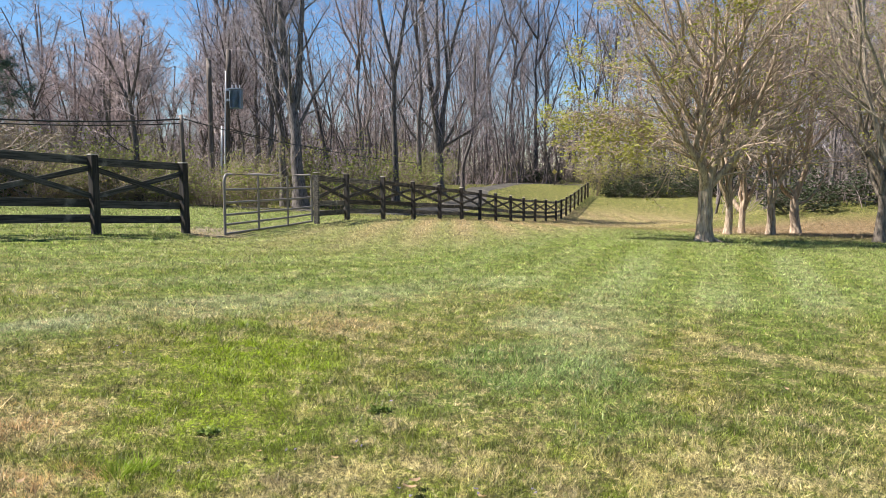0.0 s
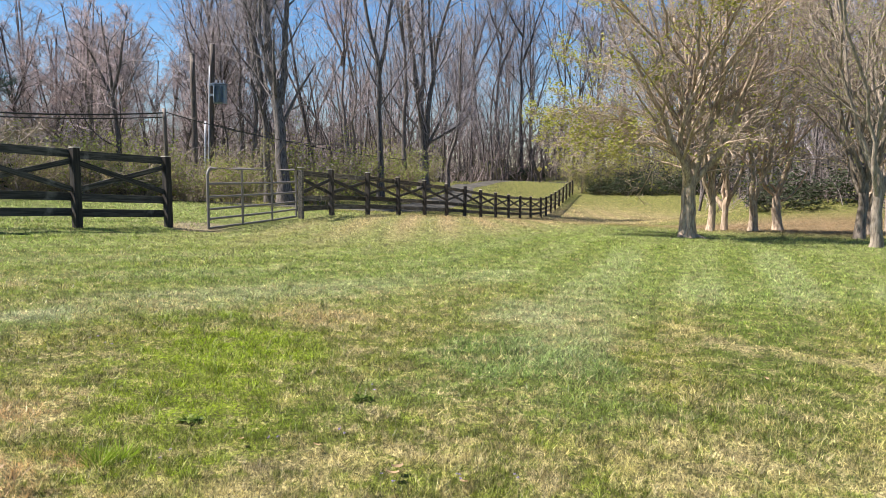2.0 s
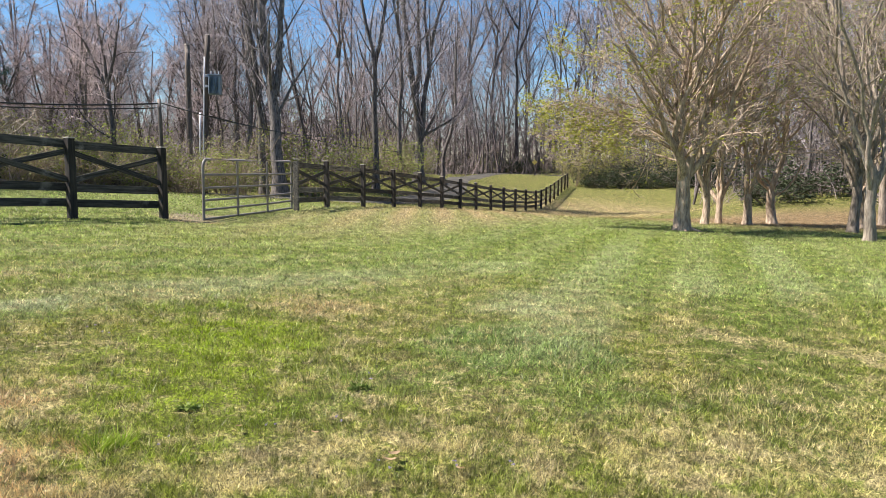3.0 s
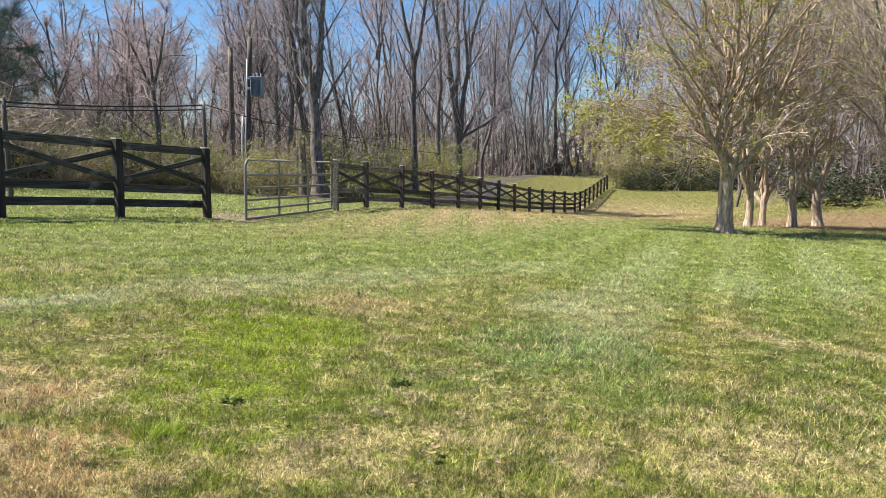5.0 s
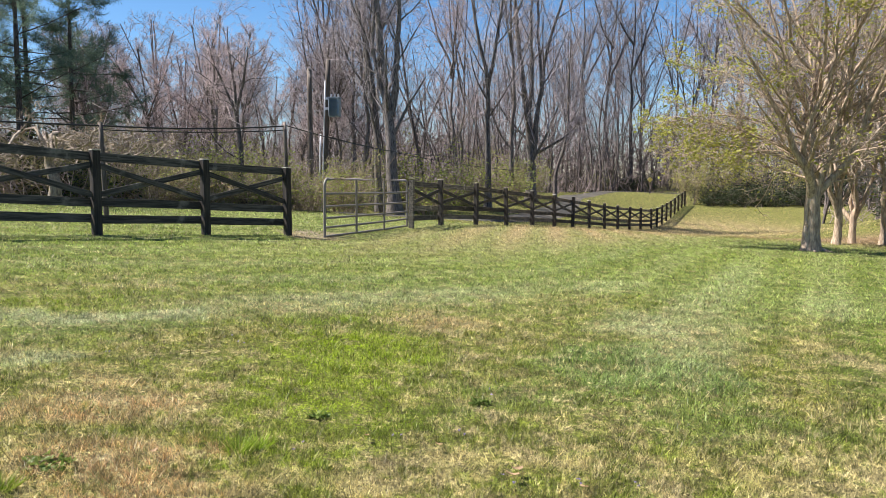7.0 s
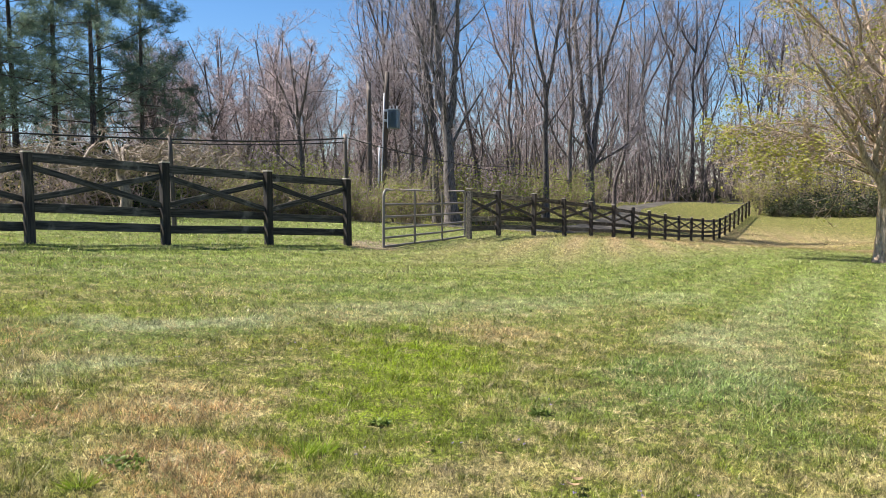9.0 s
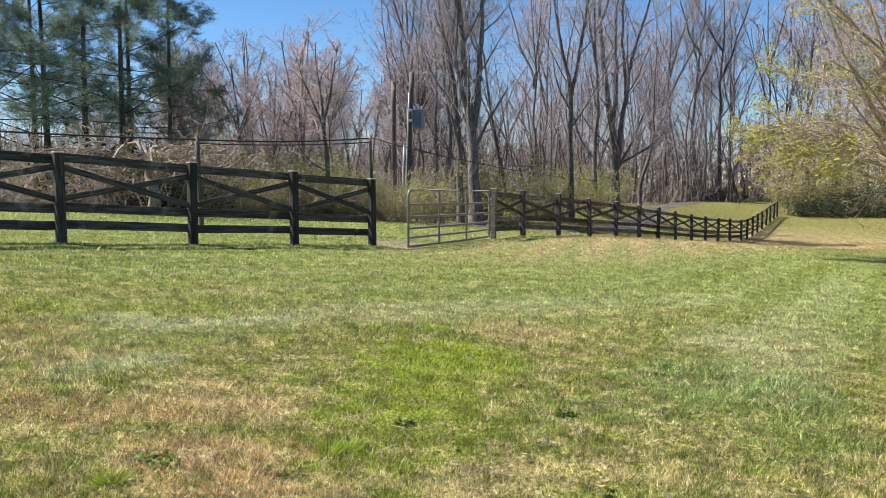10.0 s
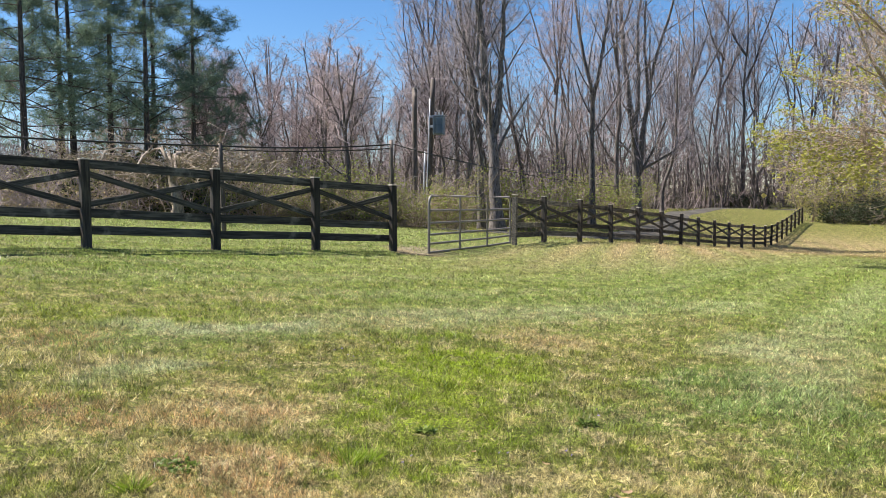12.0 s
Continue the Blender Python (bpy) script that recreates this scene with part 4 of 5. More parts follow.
TreeKind("big_tree", 34, [px_stem(s, b, [(777, 345), (776, 300), (775, 262), (770, 180), (754, 80), (745, -20), (735, -110)], 0.42, 0.08),
                          px_stem(s, b, [(775, 275), (786, 230), (797, 160), (806, 90), (822, 20), (845, -90)], 0.24, 0.06, 0.5),
                          px_stem(s, b, [(772, 200), (776, 120), (775, 40), (780, -100)], 0.2, 0.05, -0.5),
                          px_stem(s, b, [(797, 160), (792, 80), (788, 0), (795, -100)], 0.14, 0.05, 0.2),
                          px_stem(s, b, [(780, 262), (810, 245), (840, 225), (860, 205)], 0.11, 0.03, 0.3)], limbs=11, limb_len=0.30, limb_min=0.25,
         up=0.09, sub=7, fine=5, tips=4, twig_r=0.010, wood=BARK_GREY, twig=TWIG, near=True).plant("woodland_tree", -0.30, 55.0, 0, (1, 1), "large many-stemmed bare grey tree beside the lane", WOODS)
s = 0.0445
b = (822, 335)
TreeKind("bent_tree", 35, [px_stem(s, b, [(822, 335), (820, 300), (828, 255), (838, 205), (838, 150), (845, 60)], 0.2, 0.04)], limbs=9, limb_len=0.32, limb_min=0.35, sub=5,
         fine=4, tips=3, twig_r=0.014, wood=BARK_WOODS, twig=TWIG, near=True).plant("woodland_tree", 1.68, 60.0, 0, (1, 1), "bent dark woodland tree with crooked trunk", WOODS)

s = 0.0222
b = (248, 371)
TreeKind("edge_landmark", 36, [px_stem(s, b, [(248, 371), (247, 300), (244, 220), (240, 150), (232, 60)], 0.16, 0.012),
                               px_stem(s, b, [(244, 250), (232, 190), (205, 130), (185, 80)], 0.08, 0.02, 0.4),
                               px_stem(s, b, [(243, 200), (262, 140), (275, 70)], 0.07, 0.02, -0.3)], limbs=9, limb_len=0.36, limb_angle=50, limb_min=0.3, up=0.08, sub=5, fine=5, tips=4,
         twig_r=0.009, wood=BARK_WOODS, twig=TWIG_RED, wander=0.2).plant("woodland_tree", -11.08, 27.9, 0, (1, 1), "crooked bare tree with reddish twigs behind the fence", WOODS)

# low contorted tree behind the board fence
rc = random.Random(4)
twisted = [([(0, 0, 0), (0.1, 0, 0.7), (-0.1, 0.1, 1.3), (0.1, 0, 1.8)], 0.13, 0.08)]
for i in range(16):
    q = i * 0.393 + rc.uniform(-0.2, 0.2)
    pts = [(0, 0, 1.35 + rc.uniform(0, 0.3))]
    for j in range(1, 6):
        reach = j * rc.uniform(0.38, 0.5)
        pts.append((math.cos(q) * reach + rc.uniform(-0.2, 0.2), math.sin(q) * reach + rc.uniform(-0.2, 0.2), 1.9 + 0.35 * math.sin(j * 1.3 + i) + rc.uniform(-0.15, 0.15) - 0.05 * j))
    twisted.append((pts, 0.04, 0.012))
TreeKind("contorted_tree", 41, twisted, limbs=6, limb_len=0.32, limb_angle=60, limb_min=0.3, up=-0.05, sub=4, fine=3, tips=3, twig_r=0.007, wood=BARK_BROWN, twig=TWIG_TAN,
         wander=0.4, bare_stems=1).plant("ornamental_tree", -14.0, 20.6, 0, (1.5, 1.02), "low contorted bare tree with pale twisted limbs", "")

# woodland trees, a few kinds planted many times
woods_kinds = [TreeKind("woodland_tree", 50 + i, plain(R, 12.5 + 0.6 * i, 0.12 + 0.025 * (i % 3), 0.9, 2 + i % 2), limbs=11, limb_len=0.36, limb_angle=38, limb_min=0.22, up=0.08,
                        sub=7, fine=5, tips=4, twig_r=0.009, wood=BARK_WOODS, twig=(TWIG, TWIG_RED, TWIG)[i % 3]) for i in range(6)]
low_kinds = [TreeKind("edge_tree", 70 + i, plain(R, 8.8 + 0.5 * i, 0.085, 1.2, 4), limbs=9, limb_len=0.40, limb_angle=44, limb_min=0.15, up=0.05,
                      sub=6, fine=4, tips=4, twig_r=0.009, thin=0.5, wood=BARK_WOODS, twig=(TWIG_RED, TWIG_RED, TWIG)[i], wander=0.15) for i in range(3)]


far_kinds = [TreeKind("distant_tree", 60 + i, plain(R, 13.0 + 0.5 * i, 0.13, 0.9, 3), limbs=9, limb_len=0.36, limb_angle=38, limb_min=0.25, up=0.08,
                      sub=5, fine=4, tips=4, twig_r=0.013, wood=BARK_WOODS, twig=TWIG) for i in range(3)]


def road_gap(x, y):
    """True where the lane and the fields leave no room for trees."""
    if y < 30 and x > -10:
        return True
    if x > -7 and y < 42 and x < 16:
        return True
    lane = np.interp(y, [30, 44, 58, 73, 89, 99, 112], [-6, 0, 2.6, 5.5, 13, 26, 60])
    if y < 99 and lane - 4.0 < x < max(lane + 12, 21) + (2 if y > 60 else 0):
        return True
    return False


placed = 0
for i in range(35):
    a = radians(R.uniform(-33, -14))
    d = R.uniform(40, 62)
    low_kinds[R.randrange(3)].plant("woodland_tree", d * math.sin(a), d * math.cos(a), R.uniform(0, 360), (R.uniform(0.9, 1.15), R.uniform(0.85, 1.08)),
                                    "small bare tree with reddish budding twigs", WOODS)
for i in range(22):
    a = radians(R.uniform(22.5, 38))
    d = R.uniform(44, 66)
    k = low_kinds[2] if i % 3 == 0 else woods_kinds[R.randrange(6)]
    sz = R.uniform(0.95, 1.25)
    k.plant("woodland_tree", d * math.sin(a), d * math.cos(a), R.uniform(0, 360), (sz, sz), WOODS_LABEL, WOODS)
while placed < 52:
    a = radians(R.uniform(-50, 37))
    d = R.uniform(34, 115) if R.random() < 0.75 else R.uniform(34, 60)
    x, y = d * math.sin(a), d * math.cos(a)
    if road_gap(x, y) or (a < radians(-27) and d < 44):
        continue
    edge = math.degrees(a) < -17 and d < 62
    if edge and R.random() < 0.75:
        k = low_kinds[R.randrange(3)]
        label = "small bare tree with reddish budding twigs"
    else:
        k = woods_kinds[R.randrange(6)] if d < 72 else far_kinds[R.randrange(3)]
        label = WOODS_LABEL
    sz = R.uniform(0.8, 1.15)
    low = 0.66 if math.degrees(a) < -17 else 1.0
    k.plant("woodland_tree", x, y, R.uniform(0, 360), (sz, sz * low * R.uniform(0.9, 1.1)), label, WOODS)
    placed += 1


for i in range(28):
    x = R.uniform(-6, 52)
    y = R.uniform(99, 118) + max(0.0, x - 25) * -0.5
    sz = R.uniform(1.5, 2.0)
    far_kinds[R.randrange(3)].plant("woodland_tree", x, y, R.uniform(0, 360), (sz * 0.85, sz), WOODS_LABEL, WOODS)

for x, y, sz in ((17.6, 104, 1.8), (20.4, 107, 1.9), (15.4, 109, 1.9), (23.0, 102, 1.7)):
    far_kinds[R.randrange(3)].plant("woodland_tree", x, y, R.uniform(0, 360), (sz, sz), WOODS_LABEL, WOODS)
for x, y, k, sz in ((-1.5, 52.0, 2, 1.25), (9.2, 101.5, 5, 1.9), (12.5, 103.0, 2, 2.0), (5.2, 101.0, 5, 1.8)):
    woods_kinds[k].plant("woodland_tree", x, y, R.uniform(0, 360), (sz, sz), WOODS_LABEL, WOODS)
for x, y, sz in ((16.6, 83, 1.0), (18.6, 80.5, 0.95), (21.0, 81.5, 1.1), (23.6, 78, 1.1), (26.5, 75, 1.1), (29.5, 72, 1.2)):
    low_kinds[R.randrange(3)].plant("woodland_tree", x, y, R.uniform(0, 360), (sz * 1.2, sz), "small bare tree with reddish budding twigs", WOODS)
for i in range(12):
    x, y = R.uniform(19, 38), R.uniform(77, 96)
    sz = R.uniform(1.3, 1.6)
    far_kinds[R.randrange(3)].plant("woodland_tree", x, y, R.uniform(0, 360), (sz * 0.9, sz), WOODS_LABEL, WOODS)


def build_far_woods():
    """Slim trees in the depth of the woods, with fine spreading crowns."""
    rng = np.random.default_rng(8)
    n = 1200
    a = np.radians(rng.uniform(-50, 36, n))
    d = rng.uniform(46, 165, n)
    x, y = d * np.sin(a), d * np.cos(a)
    ok = np.array([not road_gap(i, j) for i, j in zip(x, y)])
    x, y, d, a = x[ok], y[ok], d[ok], a[ok]
    n = len(x)
    h = rng.uniform(6, 15, n) * np.where(np.degrees(a) < -17, 0.6, 1.0)
    k = 6
    P = np.zeros((n, k, 3))
    P[:, 0] = np.stack([x, y, ground_z(x, y) - 0.1], 1)
    dirn = np.stack([rng.normal(0, 0.13, n), rng.normal(0, 0.13, n), np.ones(n)], 1)
    for j in range(1, k):
        P[:, j] = P[:, j - 1] + dirn * (h / (k - 1))[:, None]
        dirn = dirn + np.stack([rng.normal(0, 0.12, n), rng.normal(0, 0.12, n), np.zeros(n)], 1)
    Rr = (0.03 + 0.0008 * d * rng.uniform(0.3, 1.6, n) ** 1.5)[:, None] * np.linspace(1, 0.25, k)
    P1, R1 = sprout(rng, P, Rr, 8, 3, 0.22, 40, 0.36, 0.45, 0.10, 0.14)
    P2, R2 = sprout(rng, P1, R1, 6, 2, 0.15, 44, 0.5, 0.6, 0.08, 0.1)
    P3, R3 = sprout(rng, P2, R2, 4, 2, 0.1, 44, 0.6, 0.6, 0.08, 0.1)
    R2, R3 = np.maximum(R2[:, 0], 0.014), np.maximum(R3[:, 0], 0.012)
    V, F = merge([tube_arrays(P, Rr, 4), cone_arrays(P1[:, 0], P1[:, 2], R1[:, 0])])
    tagged(new("far_trunks", from_arrays("far_trunks", V, F, BARK_FAR)), "crowded dark slim trunks in the depth of the woods", "woods", kind="stuff")
    V, F = merge([sliver_arrays(rng, P2[:, 0], P2[:, 1], R2), sliver_arrays(rng, P3[:, 0], P3[:, 1], R3)])
    tagged(new("far_twigs", from_arrays("far_twigs", V, F, TWIG_FAR)), "fine grey-brown twigs of the bare spring woodland", "woods", kind="stuff")


build_far_woods()


def build_far_brush():
    """The undergrowth deep in the woods, where single twigs are no longer told apart. The shade among them is put into
    their colour.
    """
    rng = np.random.default_rng(18)
    n = 100000
    a = np.radians(rng.uniform(-52, 40, n))
    d = rng.uniform(62, 175, n)
    x, y = d * np.sin(a), d * np.cos(a)
    ok = ~((y < 101) & (x > np.interp(y, [30, 44, 58, 73, 89, 99], [-6, 0, 2.6, 5.5, 13, 26]) - 4) & (x < 26))
    x, y, d = x[ok], y[ok], d[ok]
    n = len(x)
    A = np.stack([x, y, ground_z(x, y) + rng.uniform(0, 1, n) ** 1.8 * np.where(d > 95, 8.0, 4.5) - 0.1], 1)
    B = A + np.stack([rng.normal(0, 0.7, n), rng.normal(0, 0.7, n), rng.uniform(-0.1, 1.5, n)], 1)
    V, F = sliver_arrays(rng, A, B, 0.010 + 0.0004 * d)
    tagged(new("far_brush", from_arrays("far_brush", V, [F], TWIG_DEEP_SHADE, smooth=False)), "dense brown undergrowth, coloured dark for the shade inside the woods", "brush", kind="stuff")


build_far_brush()


def build_brush():
    """Bare brush and brambles along the foot of the woods."""
    rng = np.random.default_rng(9)
    n = 4300
    a = np.radians(rng.uniform(-54, 40, n))
    d = 26 + 70 * rng.uniform(0, 1, n) ** 1.5
    x, y = d * np.sin(a), d * np.cos(a)
    ok = np.array([not road_gap(i, j) and not (i > -13 and j < 31) for i, j in zip(x, y)])
    x, y, d = x[ok], y[ok], d[ok]
    n = len(x)
    k = 4
    P = np.zeros((n, k, 3))
    P[:, 0] = np.stack([x, y, ground_z(x, y) - 0.05], 1)
    dirn = np.stack([rng.normal(0, 0.5, n), rng.normal(0, 0.5, n), np.ones(n)], 1)
    h = rng.uniform(0.7, 2.8, n)
    for j in range(1, k):
        P[:, j] = P[:, j - 1] + dirn * (h / (k - 1))[:, None]
        dirn = dirn + rng.normal(0, 0.25, (n, 3)) - np.array([0, 0, 0.15])
    Rr = (0.008 + 0.0003 * d)[:, None] * np.linspace(1, 0.5, k)
    P1, R1 = sprout(rng, P, Rr, 7, 2, 0.1, 55, 0.5, 0.7, 0.05, 0.2)
    V, F = merge([tube_arrays(P, Rr, 3), cone_arrays(P1[:, 0], P1[:, 1], np.maximum(R1[:, 0], 0.008))])
    tagged(new("brush", from_arrays("brush", V, F, TWIG_RED, smooth=False)), "tangled reddish-brown brush under the bare trees", "brush", kind="stuff")


build_brush()


# ---- shrubs ----
class ShrubKind:
    def __init__(self, name, seed, wide, high, stems, leaves, leaf_size, leaf, twig, droop=0.0):
        rng = np.random.default_rng(seed)
        a = rng.uniform(0, 6.28, stems)
        s = np.sqrt(rng.uniform(0, 1, stems)) * wide
        P = np.zeros((stems, 5, 3))
        P[:, 0] = np.stack([np.cos(a) * s * 0.4, np.sin(a) * s * 0.4, -0.05 + 0 * a], 1)
        dirn = np.stack([np.cos(a) * s * 0.25, np.sin(a) * s * 0.25, np.full(stems, high * 0.3)], 1) * rng.uniform(0.6, 1.1, (stems, 1))
        for j in range(1, 5):
            P[:, j] = P[:, j - 1] + dirn
            dirn = dirn + rng.normal(0, 0.07 * high, (stems, 3)) - np.array([0, 0, 0.02 + droop]) * high
        Rr = np.full((stems, 1), 0.02) * np.linspace(1, 0.4, 5)
        P1, R1 = sprout(rng, P, Rr, 6, 3, 0.15, 45, 0.5, 0.7, 0.05, 0.2)
        P2, R2 = sprout(rng, P1, R1, 4, 2, 0.15, 45, 0.6, 0.7, 0.05, 0.1)
        V, F = merge([tube_arrays(P, Rr, 4), tube_arrays(P1, np.maximum(R1, 0.008), 3), cone_arrays(P2[:, 0], P2[:, 1], np.maximum(R2[:, 0], 0.007))])
        self.wood = from_arrays(name + "_stems", V, F, twig, smooth=False)
        pts = np.concatenate([P2[:, 1], P1[:, 1], P1[:, 2]])
        C = pts[rng.integers(0, len(pts), leaves)] + rng.normal(0, leaf_size * 1.3, (leaves, 3))
        C[:, 2] = np.maximum(C[:, 2], 0.03)
        V, F = leaf_arrays(rng, C, leaf_size)
        self.leaf = from_arrays(name + "_leaves", V, [F], leaf, smooth=False)

    def plant(self, x, y, turn, sx, sz, label, group="shrubs"):
        top = new("shrub")
        top.matrix_world = pose(x, y, ground_z(x, y) - 0.03, 0, 0, turn) @ Matrix.Diagonal((sx, sx, sz, 1))
        link_part("branchwork", self.wood, top)
        link_part("foliage", self.leaf, top)
        return tagged(top, label, "shrub", group)


green_shrubs = [ShrubKind("green_shrub", 80 + i, 1.3, 1.7, 26, 1500, 0.10, LEAF_GREEN, TWIG_TAN) for i in range(2)]
yellow_shrub = ShrubKind("yellow_shrub", 84, 1.5, 2.2, 20, 1900, 0.10, LEAF_YELLOW, TWIG_TAN)
pale_shrub = ShrubKind("pale_shrub", 87, 1.5, 1.9, 26, 2400, 0.08, LEAF_PALE, TWIG_TAN)
dark_shrub = ShrubKind("evergreen_shrub", 85, 1.5, 1.4, 16, 2300, 0.14, LEAF_DARK, TWIG_SHADED)
dry_shrub = ShrubKind("dry_shrub", 86, 1.5, 1.3, 40, 900, 0.09, LEAF_DRY, TWIG_STRAW, 0.05)

pale_shrub.plant(-7.9, 33.2, 40, 0.85, 1.0, "rounded shrub with pale yellow-green leaves behind the gate")
for x, y, sx, sz in ((-5.2, 37.5, 1.2, 1.2), (-11.2, 29.5, 1.0, 1.0), (-4.0, 44, 1.2, 1.1), (-1.8, 50, 1.3, 1.1), (-12.6, 27.5, 1.0, 0.9),
                     (-7.0, 38.5, 1.3, 1.2), (-2.5, 58, 1.5, 1.2), (-13.5, 31, 1.2, 1.1), (-0.9, 62, 1.3, 1.0), (-16.5, 27, 1.2, 0.9), (-18.5, 24.5, 1.2, 0.9)):
    green_shrubs[R.randrange(2)].plant(x, y, R.uniform(0, 360), sx, sz, "loose shrub coming into green leaf at the wood edge")
for i, (x, y, sz) in enumerate(((-10.6, 27.6, 0.75), (-12.4, 26.4, 0.8), (-9.2, 30.0, 0.75), (-8.1, 31.4, 0.8), (-11.6, 28.4, 0.9), (-14.4, 23.8, 0.7))):
    green_shrubs[i % 2].plant(x, y, 57 * i, 0.9, sz, "low spring-green shrub between fence and bare trees")
for x, y, sx, sz in ((-15.6, 24.0, 1.2, 0.9), (-18.0, 23.5, 1.3, 1.0), (-17.0, 25.5, 1.4, 1.1)):
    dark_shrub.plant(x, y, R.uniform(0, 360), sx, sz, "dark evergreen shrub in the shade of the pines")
for x, y, sx, sz in ((1.2, 95, 1.3, 0.9), (3.4, 97, 1.4, 1.0), (5.6, 98.5, 1.4, 1.0), (8.2, 100, 1.5, 1.1), (11.0, 101, 1.4, 1.0), (-0.6, 88, 1.3, 1.0), (13.8, 102, 1.3, 1.0)):
    (dark_shrub if R.random() < 0.5 else green_shrubs[0]).plant(x, y, R.uniform(0, 360), sx, sz, "low green shrub beyond the lane under bare trees")
for x, y in ((-14, 26), (-16.5, 24), (-12.0, 27.0), (-18.5, 21.5), (-20.5, 20), (-15.0, 29), (-10.5, 31.5), (-22, 18)):
    dry_shrub.plant(x, y, R.uniform(0, 360), R.uniform(0.9, 1.3), R.uniform(0.7, 1.1), "tangled dry brown shrub behind the board fence")
for x, y, sx, sz in ((-19.5, 22.3, 0.9, 0.8), (-16.2, 22.8, 0.8, 0.8), (-13.2, 25.0, 0.8, 0.85), (-12.2, 28.8, 0.9, 0.9), (-15.4, 26.8, 0.9, 0.9), (-20.6, 23.8, 0.9, 1.0), (-23.0, 19.5, 1.0, 0.9), (-10.4, 30.6, 0.8, 0.8)):
    pale_shrub.plant(x, y, R.uniform(0, 360), sx, sz, "loose shrub with pale straw-green leaves behind the board fence")
for x, y, sx, sz in ((14.7, 75.2, 0.9, 1.4), (17.6, 76.5, 1.1, 1.9), (20.6, 77, 1.1, 2.0), (23.6, 73.5, 1.2, 1.9)):
    yellow_shrub.plant(x, y, R.uniform(0, 360), sx, sz, "large shrub full of fresh yellow-green leaves")
for x, y, sx, sz in ((16.9, 74.2, 1.1, 0.85), (19.6, 74.6, 1.2, 0.95), (22.0, 72.4, 1.2, 0.85), (23.8, 70.2, 1.2, 0.95), (18, 78, 1.6, 1.1), (21.5, 76, 1.7, 1.2), (25, 72, 1.7, 1.3), (27.5, 68, 1.7, 1.6), (19.0, 41, 1.2, 0.75), (22, 42, 1.3, 0.9), (25, 40, 1.3, 0.8), (31, 66, 1.8, 1.6)):
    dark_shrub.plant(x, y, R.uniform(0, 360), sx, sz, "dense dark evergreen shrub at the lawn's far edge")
for x, y, sx, sz in ((22, 34, 1.5, 2.0), (25, 33, 1.6, 2.2), (28, 31, 1.6, 2.4), (24, 29.5, 1.4, 1.8), (31, 28, 1.6, 2.4), (27, 36, 1.6, 2.6)):
    green_shrubs[R.randrange(2)].plant(x, y, R.uniform(0, 360), sx, sz, "tall tangled shrub with sparse green leaves behind the grove")


# ---- pines ----
class PineKind:
    def __init__(self, seed, height, r, bare):
        rng = np.random.default_rng(seed)
        lean = rng.uniform(-0.3, 0.3, 2)
        P0, R0 = stems_to_arrays([([(0, 0, 0), (lean[0] * 0.3, lean[1] * 0.3, height * 0.4), (lean[0], lean[1], height)], r, 0.03)], 16)
        P1, R1 = sprout(rng, P0, R0, 38, 6, bare, 80, 0.24, 0.28, 0.03, 0.06, 0.98, 0.7)
        R1 = np.maximum(np.minimum(R1, 0.045), 0.014)
        Pd, Rd = sprout(rng, P0, R0, 16, 4, 0.08, 85, 0.12, 0.15, -0.03, 0.1, bare, 0.1)
        P2, R2 = sprout(rng, P1, R1, 10, 3, 0.45, 48, 0.30, 0.5, 0.05, 0.08)
        V, F = merge([tube_arrays(P0, R0, 9), tube_arrays(P1, R1, 4), tube_arrays(Pd, np.maximum(Rd * 0.6, 0.01), 3), tube_arrays(P2, np.maximum(R2, 0.008), 3)])
        self.wood = from_arrays("pine_trunk", V, F, BARK_PINE)
        tips = np.concatenate([P2[:, 1], P2[:, 2], (P2[:, 1] + P2[:, 2]) / 2, P1[:, -1]])
        C = np.repeat(tips, 22, axis=0)
        u = rng.normal(size=C.shape) * np.array([1, 1, 0.7]) + np.array([0, 0, 0.45])
        u /= np.linalg.norm(u, axis=1, keepdims=True)
        C = C + rng.normal(0, 0.10, C.shape) * np.array([1, 1, 0.6])
        V, F = sliver_arrays(rng, C, C + u * rng.uniform(0.16, 0.36, (len(C), 1)), np.full(len(C), 0.011))
        self.needles = from_arrays("pine_needles", V, [F], NEEDLE, smooth=False)

    def plant(self, x, y, turn, s):
        top = new("pine_tree")
        top.matrix_world = pose(x, y, ground_z(x, y) - 0.1, 0, 0, turn) @ Matrix.Diagonal((s, s, s, 1))
        link_part("trunk", self.wood, top)
        link_part("crown", self.needles, top, "dark green needle tufts")
        return tagged(top, "tall dark green pine with bare lower trunk", "tree", "pines")


pines = [PineKind(90 + i, 16 + i, 0.2 + 0.02 * i, 0.28 + 0.06 * i) for i in range(3)]
for x, y, k, turn, sz in ((-21.9, 23.2, 0, 0, 0.9), (-23.3, 27.4, 1, 70, 0.9), (-23.4, 29.8, 2, 140, 0.9), (-19.84, 27.5, 1, 200, 0.85), (-19.4, 30.2, 0, 280, 0.85),
                          (-26.5, 24.5, 2, 330, 0.95), (-27, 31, 0, 40, 1.0), (-24, 34, 1, 20, 0.95), (20.0, 80, 1, 130, 0.6)):
    pines[k].plant(x, y, turn, sz)


# ---- small things in the grass ----
WEED = leafy("weed_leaf", (0.10, 0.15, 0.028), (0.18, 0.225, 0.05), 0.4, 0.5)
TUFT = leafy("lush_blade", (0.17, 0.26, 0.02), (0.28, 0.36, 0.04), 0.4, 0.5)
LEAF_BROWN = leafy("curled_leaf", (0.34, 0.22, 0.12), (0.46, 0.32, 0.19), 0.3)
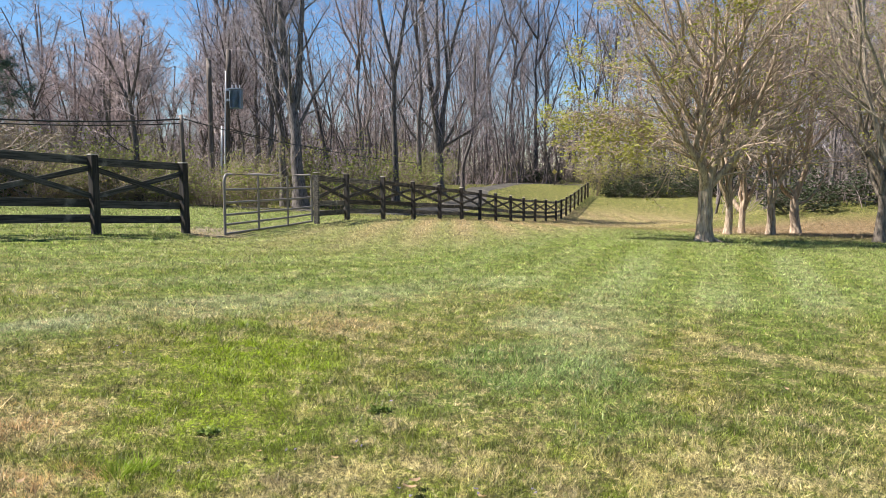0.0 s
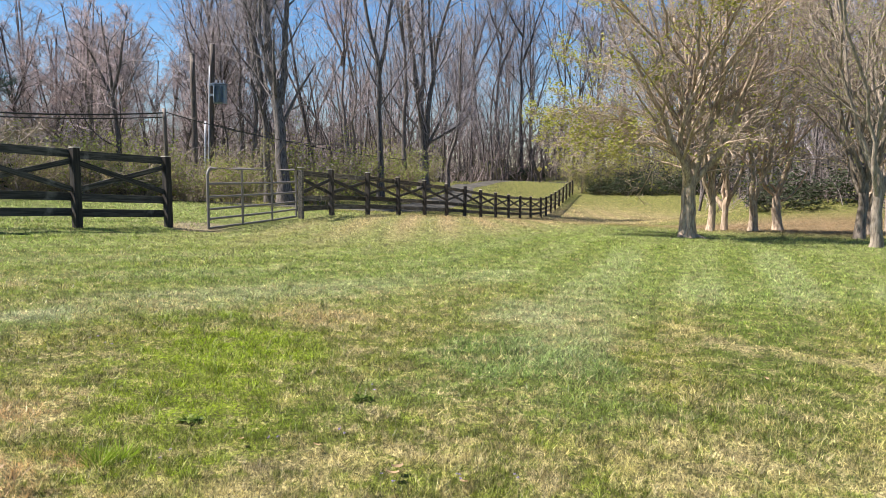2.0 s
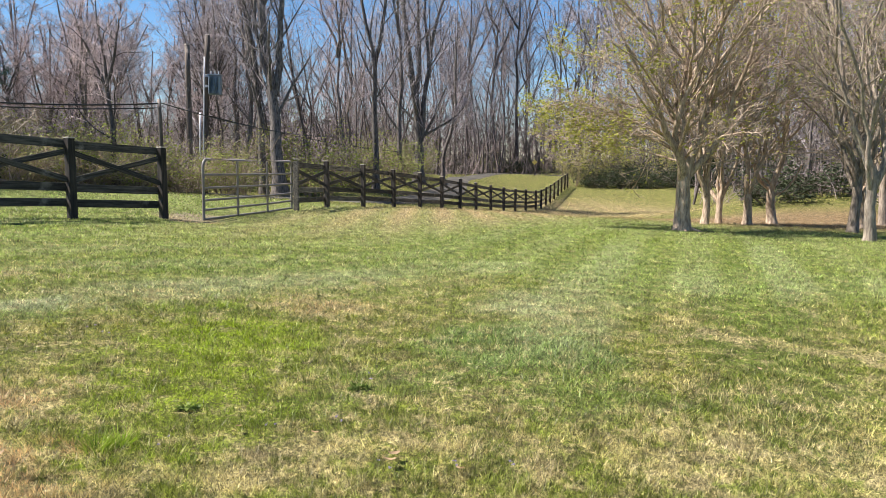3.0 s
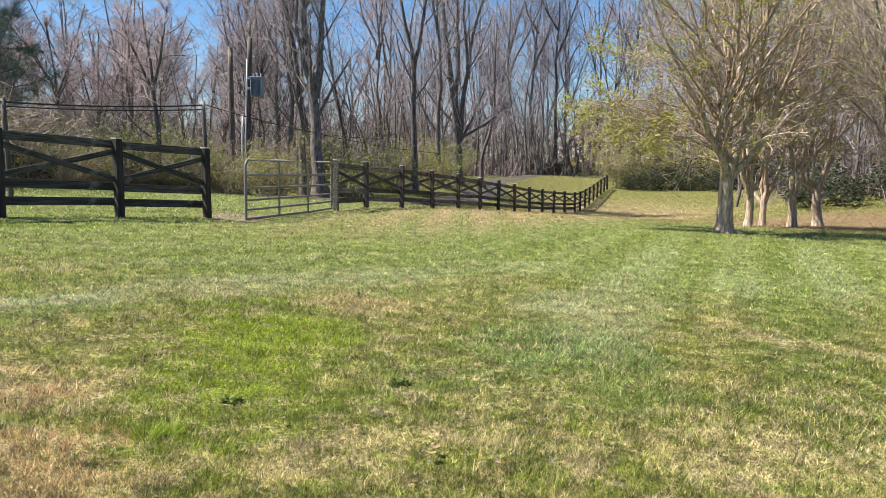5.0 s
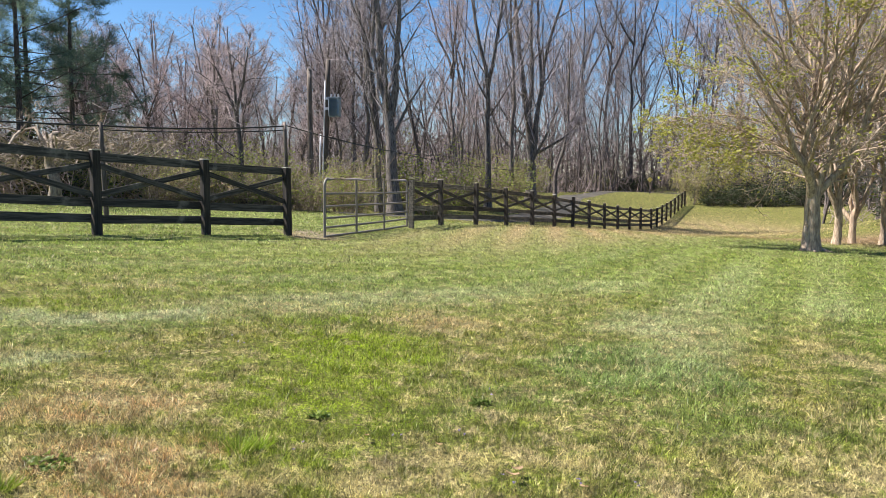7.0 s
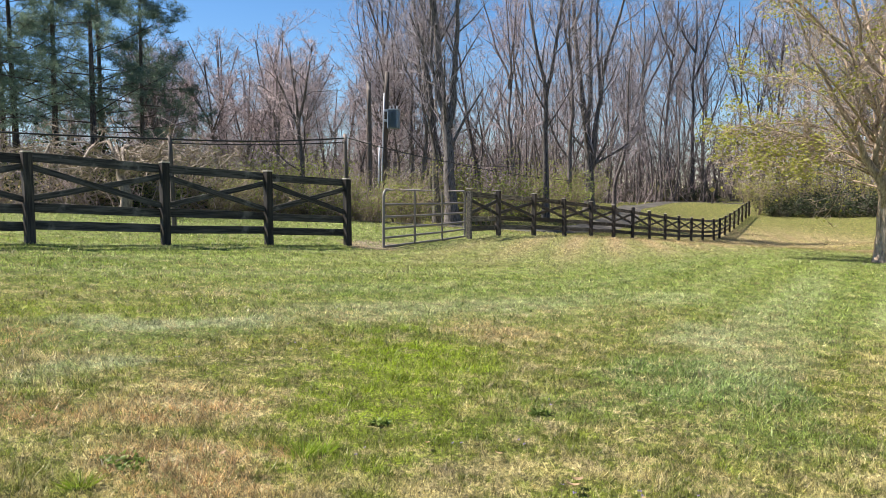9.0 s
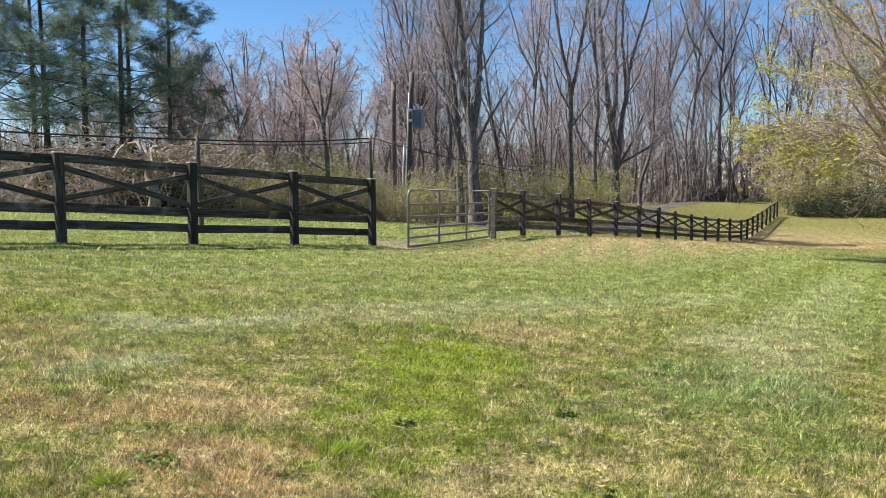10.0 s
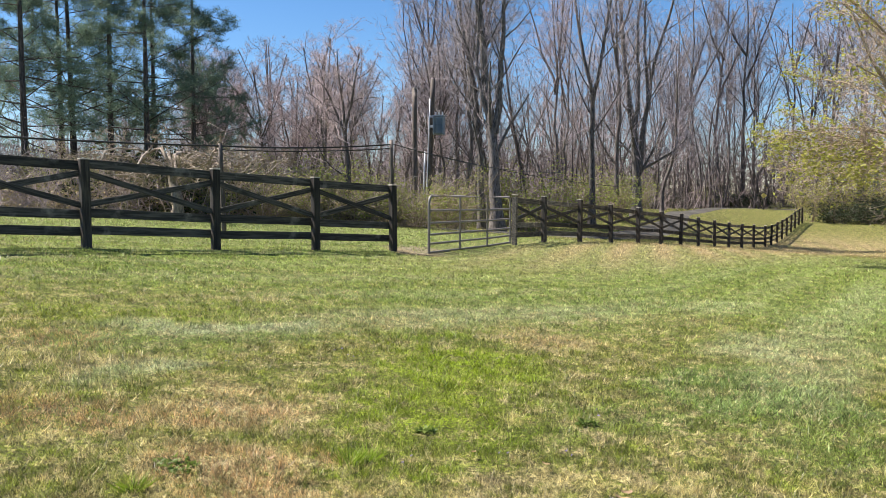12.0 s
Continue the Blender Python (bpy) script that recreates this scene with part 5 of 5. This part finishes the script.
PETAL = leafy("violet_petal", (0.24, 0.19, 0.38), (0.38, 0.32, 0.52), 0.4)


def build_weed(x, y, wide, seed):
    rng = np.random.default_rng(seed)
    n = 90
    a, q = rng.uniform(0, 6.28, n), np.sqrt(rng.uniform(0, 1, n)) * wide
    C = np.stack([np.cos(a) * q, np.sin(a) * q * 0.7, rng.uniform(0.005, 0.03, n)], 1)
    V, F = leaf_arrays(rng, C, 0.035, 0.4)
    ob = new("weed", from_arrays("weed", V, [F], WEED, smooth=False))
    ob.location = (x, y, float(ground_z(x, y)))
    tagged(ob, "dark green broad-leaved weed low in the dry grass", "weed", "lawn weeds")


for i, (x, y, q) in enumerate(((-2.31, 3.11, 0.12), (-1.31, 4.13, 0.05), (-0.40, 4.62, 0.05))):
    build_weed(x, y, q, 200 + i)


def build_tuft(x, y, tall, seed):
    rng = np.random.default_rng(seed)
    n = 70
    a, q = rng.uniform(0, 6.28, n), rng.uniform(0, 0.05, n)
    A = np.stack([np.cos(a) * q, np.sin(a) * q, -0.01 + 0 * a], 1)
    B = A + np.stack([np.cos(a) * rng.uniform(0.03, 0.12, n), np.sin(a) * rng.uniform(0.03, 0.12, n), tall * rng.uniform(0.5, 1, n)], 1)
    V, F = sliver_arrays(rng, A, B, np.full(n, 0.004))
    ob = new("grass_tuft", from_arrays("grass_tuft", V, [F], TUFT, smooth=False))
    ob.location = (x, y, float(ground_z(x, y)))
    tagged(ob, "lush bright green grass tuft taller than the lawn", "grass tuft", "grass tufts")


for i, (x, y, h) in enumerate(((-1.55, 3.50, 0.12), (-1.48, 3.60, 0.10), (-2.36, 2.83, 0.08))):
    build_tuft(x, y, h, 300 + i)


def build_dead_leaf(x, y, size, seed):
    rng = random.Random(seed)
    bm = bmesh.new()
    grid = [[bm.verts.new((u * size * (1 - abs(v) * 0.55), v * size * 0.75, (u * u * 0.45 + 0.25 * v * v + 0.15 * u * v) * size)) for u in (-0.5, -0.2, 0.0, 0.2, 0.5)] for v in (-1, -0.6, -0.1, 0.4, 0.8)]
    for i in range(4):
        for j in range(4):
            bm.faces.new((grid[i][j], grid[i][j + 1], grid[i + 1][j + 1], grid[i + 1][j]))
    me = bpy.data.meshes.new("dead_leaf")
    bm.to_mesh(me)
    bm.free()
    me.materials.append(LEAF_BROWN)
    ob = new("dead_leaf", me)
    ob.matrix_world = pose(x, y, float(ground_z(x, y)) + 0.045, rng.uniform(-20, 20), rng.uniform(-20, 20), rng.uniform(0, 360))
    tagged(ob, "curled dry brown leaf lying on the grass", "leaf", "fallen leaves")


for i, (x, y, q) in enumerate(((-0.15, 3.42, 0.05), (-0.13, 3.5, 0.045), (0.18, 3.35, 0.035), (-0.55, 3.75, 0.03), (-0.95, 3.8, 0.03), (2.48, 5.37, 0.03), (-1.9, 3.3, 0.03))):
    build_dead_leaf(x, y, q, 400 + i)


def build_violet(x, y, seed):
    rng = np.random.default_rng(seed)
    tip = np.array([[rng.normal(0, 0.008), rng.normal(0, 0.008), rng.uniform(0.05, 0.08)]])
    V, F = leaf_arrays(rng, np.repeat(tip, 5, axis=0), 0.011, 0.5)
    SV, SF = cone_arrays(tip * 0, tip, np.full(1, 0.002))
    top = new("violet")
    top.location = (x, y, float(ground_z(x, y)))
    link_part("stalk", from_arrays("stalk", SV, [SF], WEED), top)
    link_part("blossom", from_arrays("blossom", V, [F], PETAL, smooth=False), top, "tiny pale violet petals")
    tagged(top, "tiny violet flower on a short stalk in the lawn", "flower", "lawn violets")


for i, (x, y) in enumerate(((0.16, 3.34), (-0.8, 3.77), (-0.2, 3.36), (0.42, 3.42), (-2.45, 5.6), (-2.3, 5.5), (-0.33, 4.7), (-1.25, 3.5), (-3.1, 4.9), (-0.45, 3.95))):
    for j in range(2):
        build_violet(x + 0.05 * j * math.sin(i), y + 0.06 * j * math.cos(i), 500 + 2 * i + j)
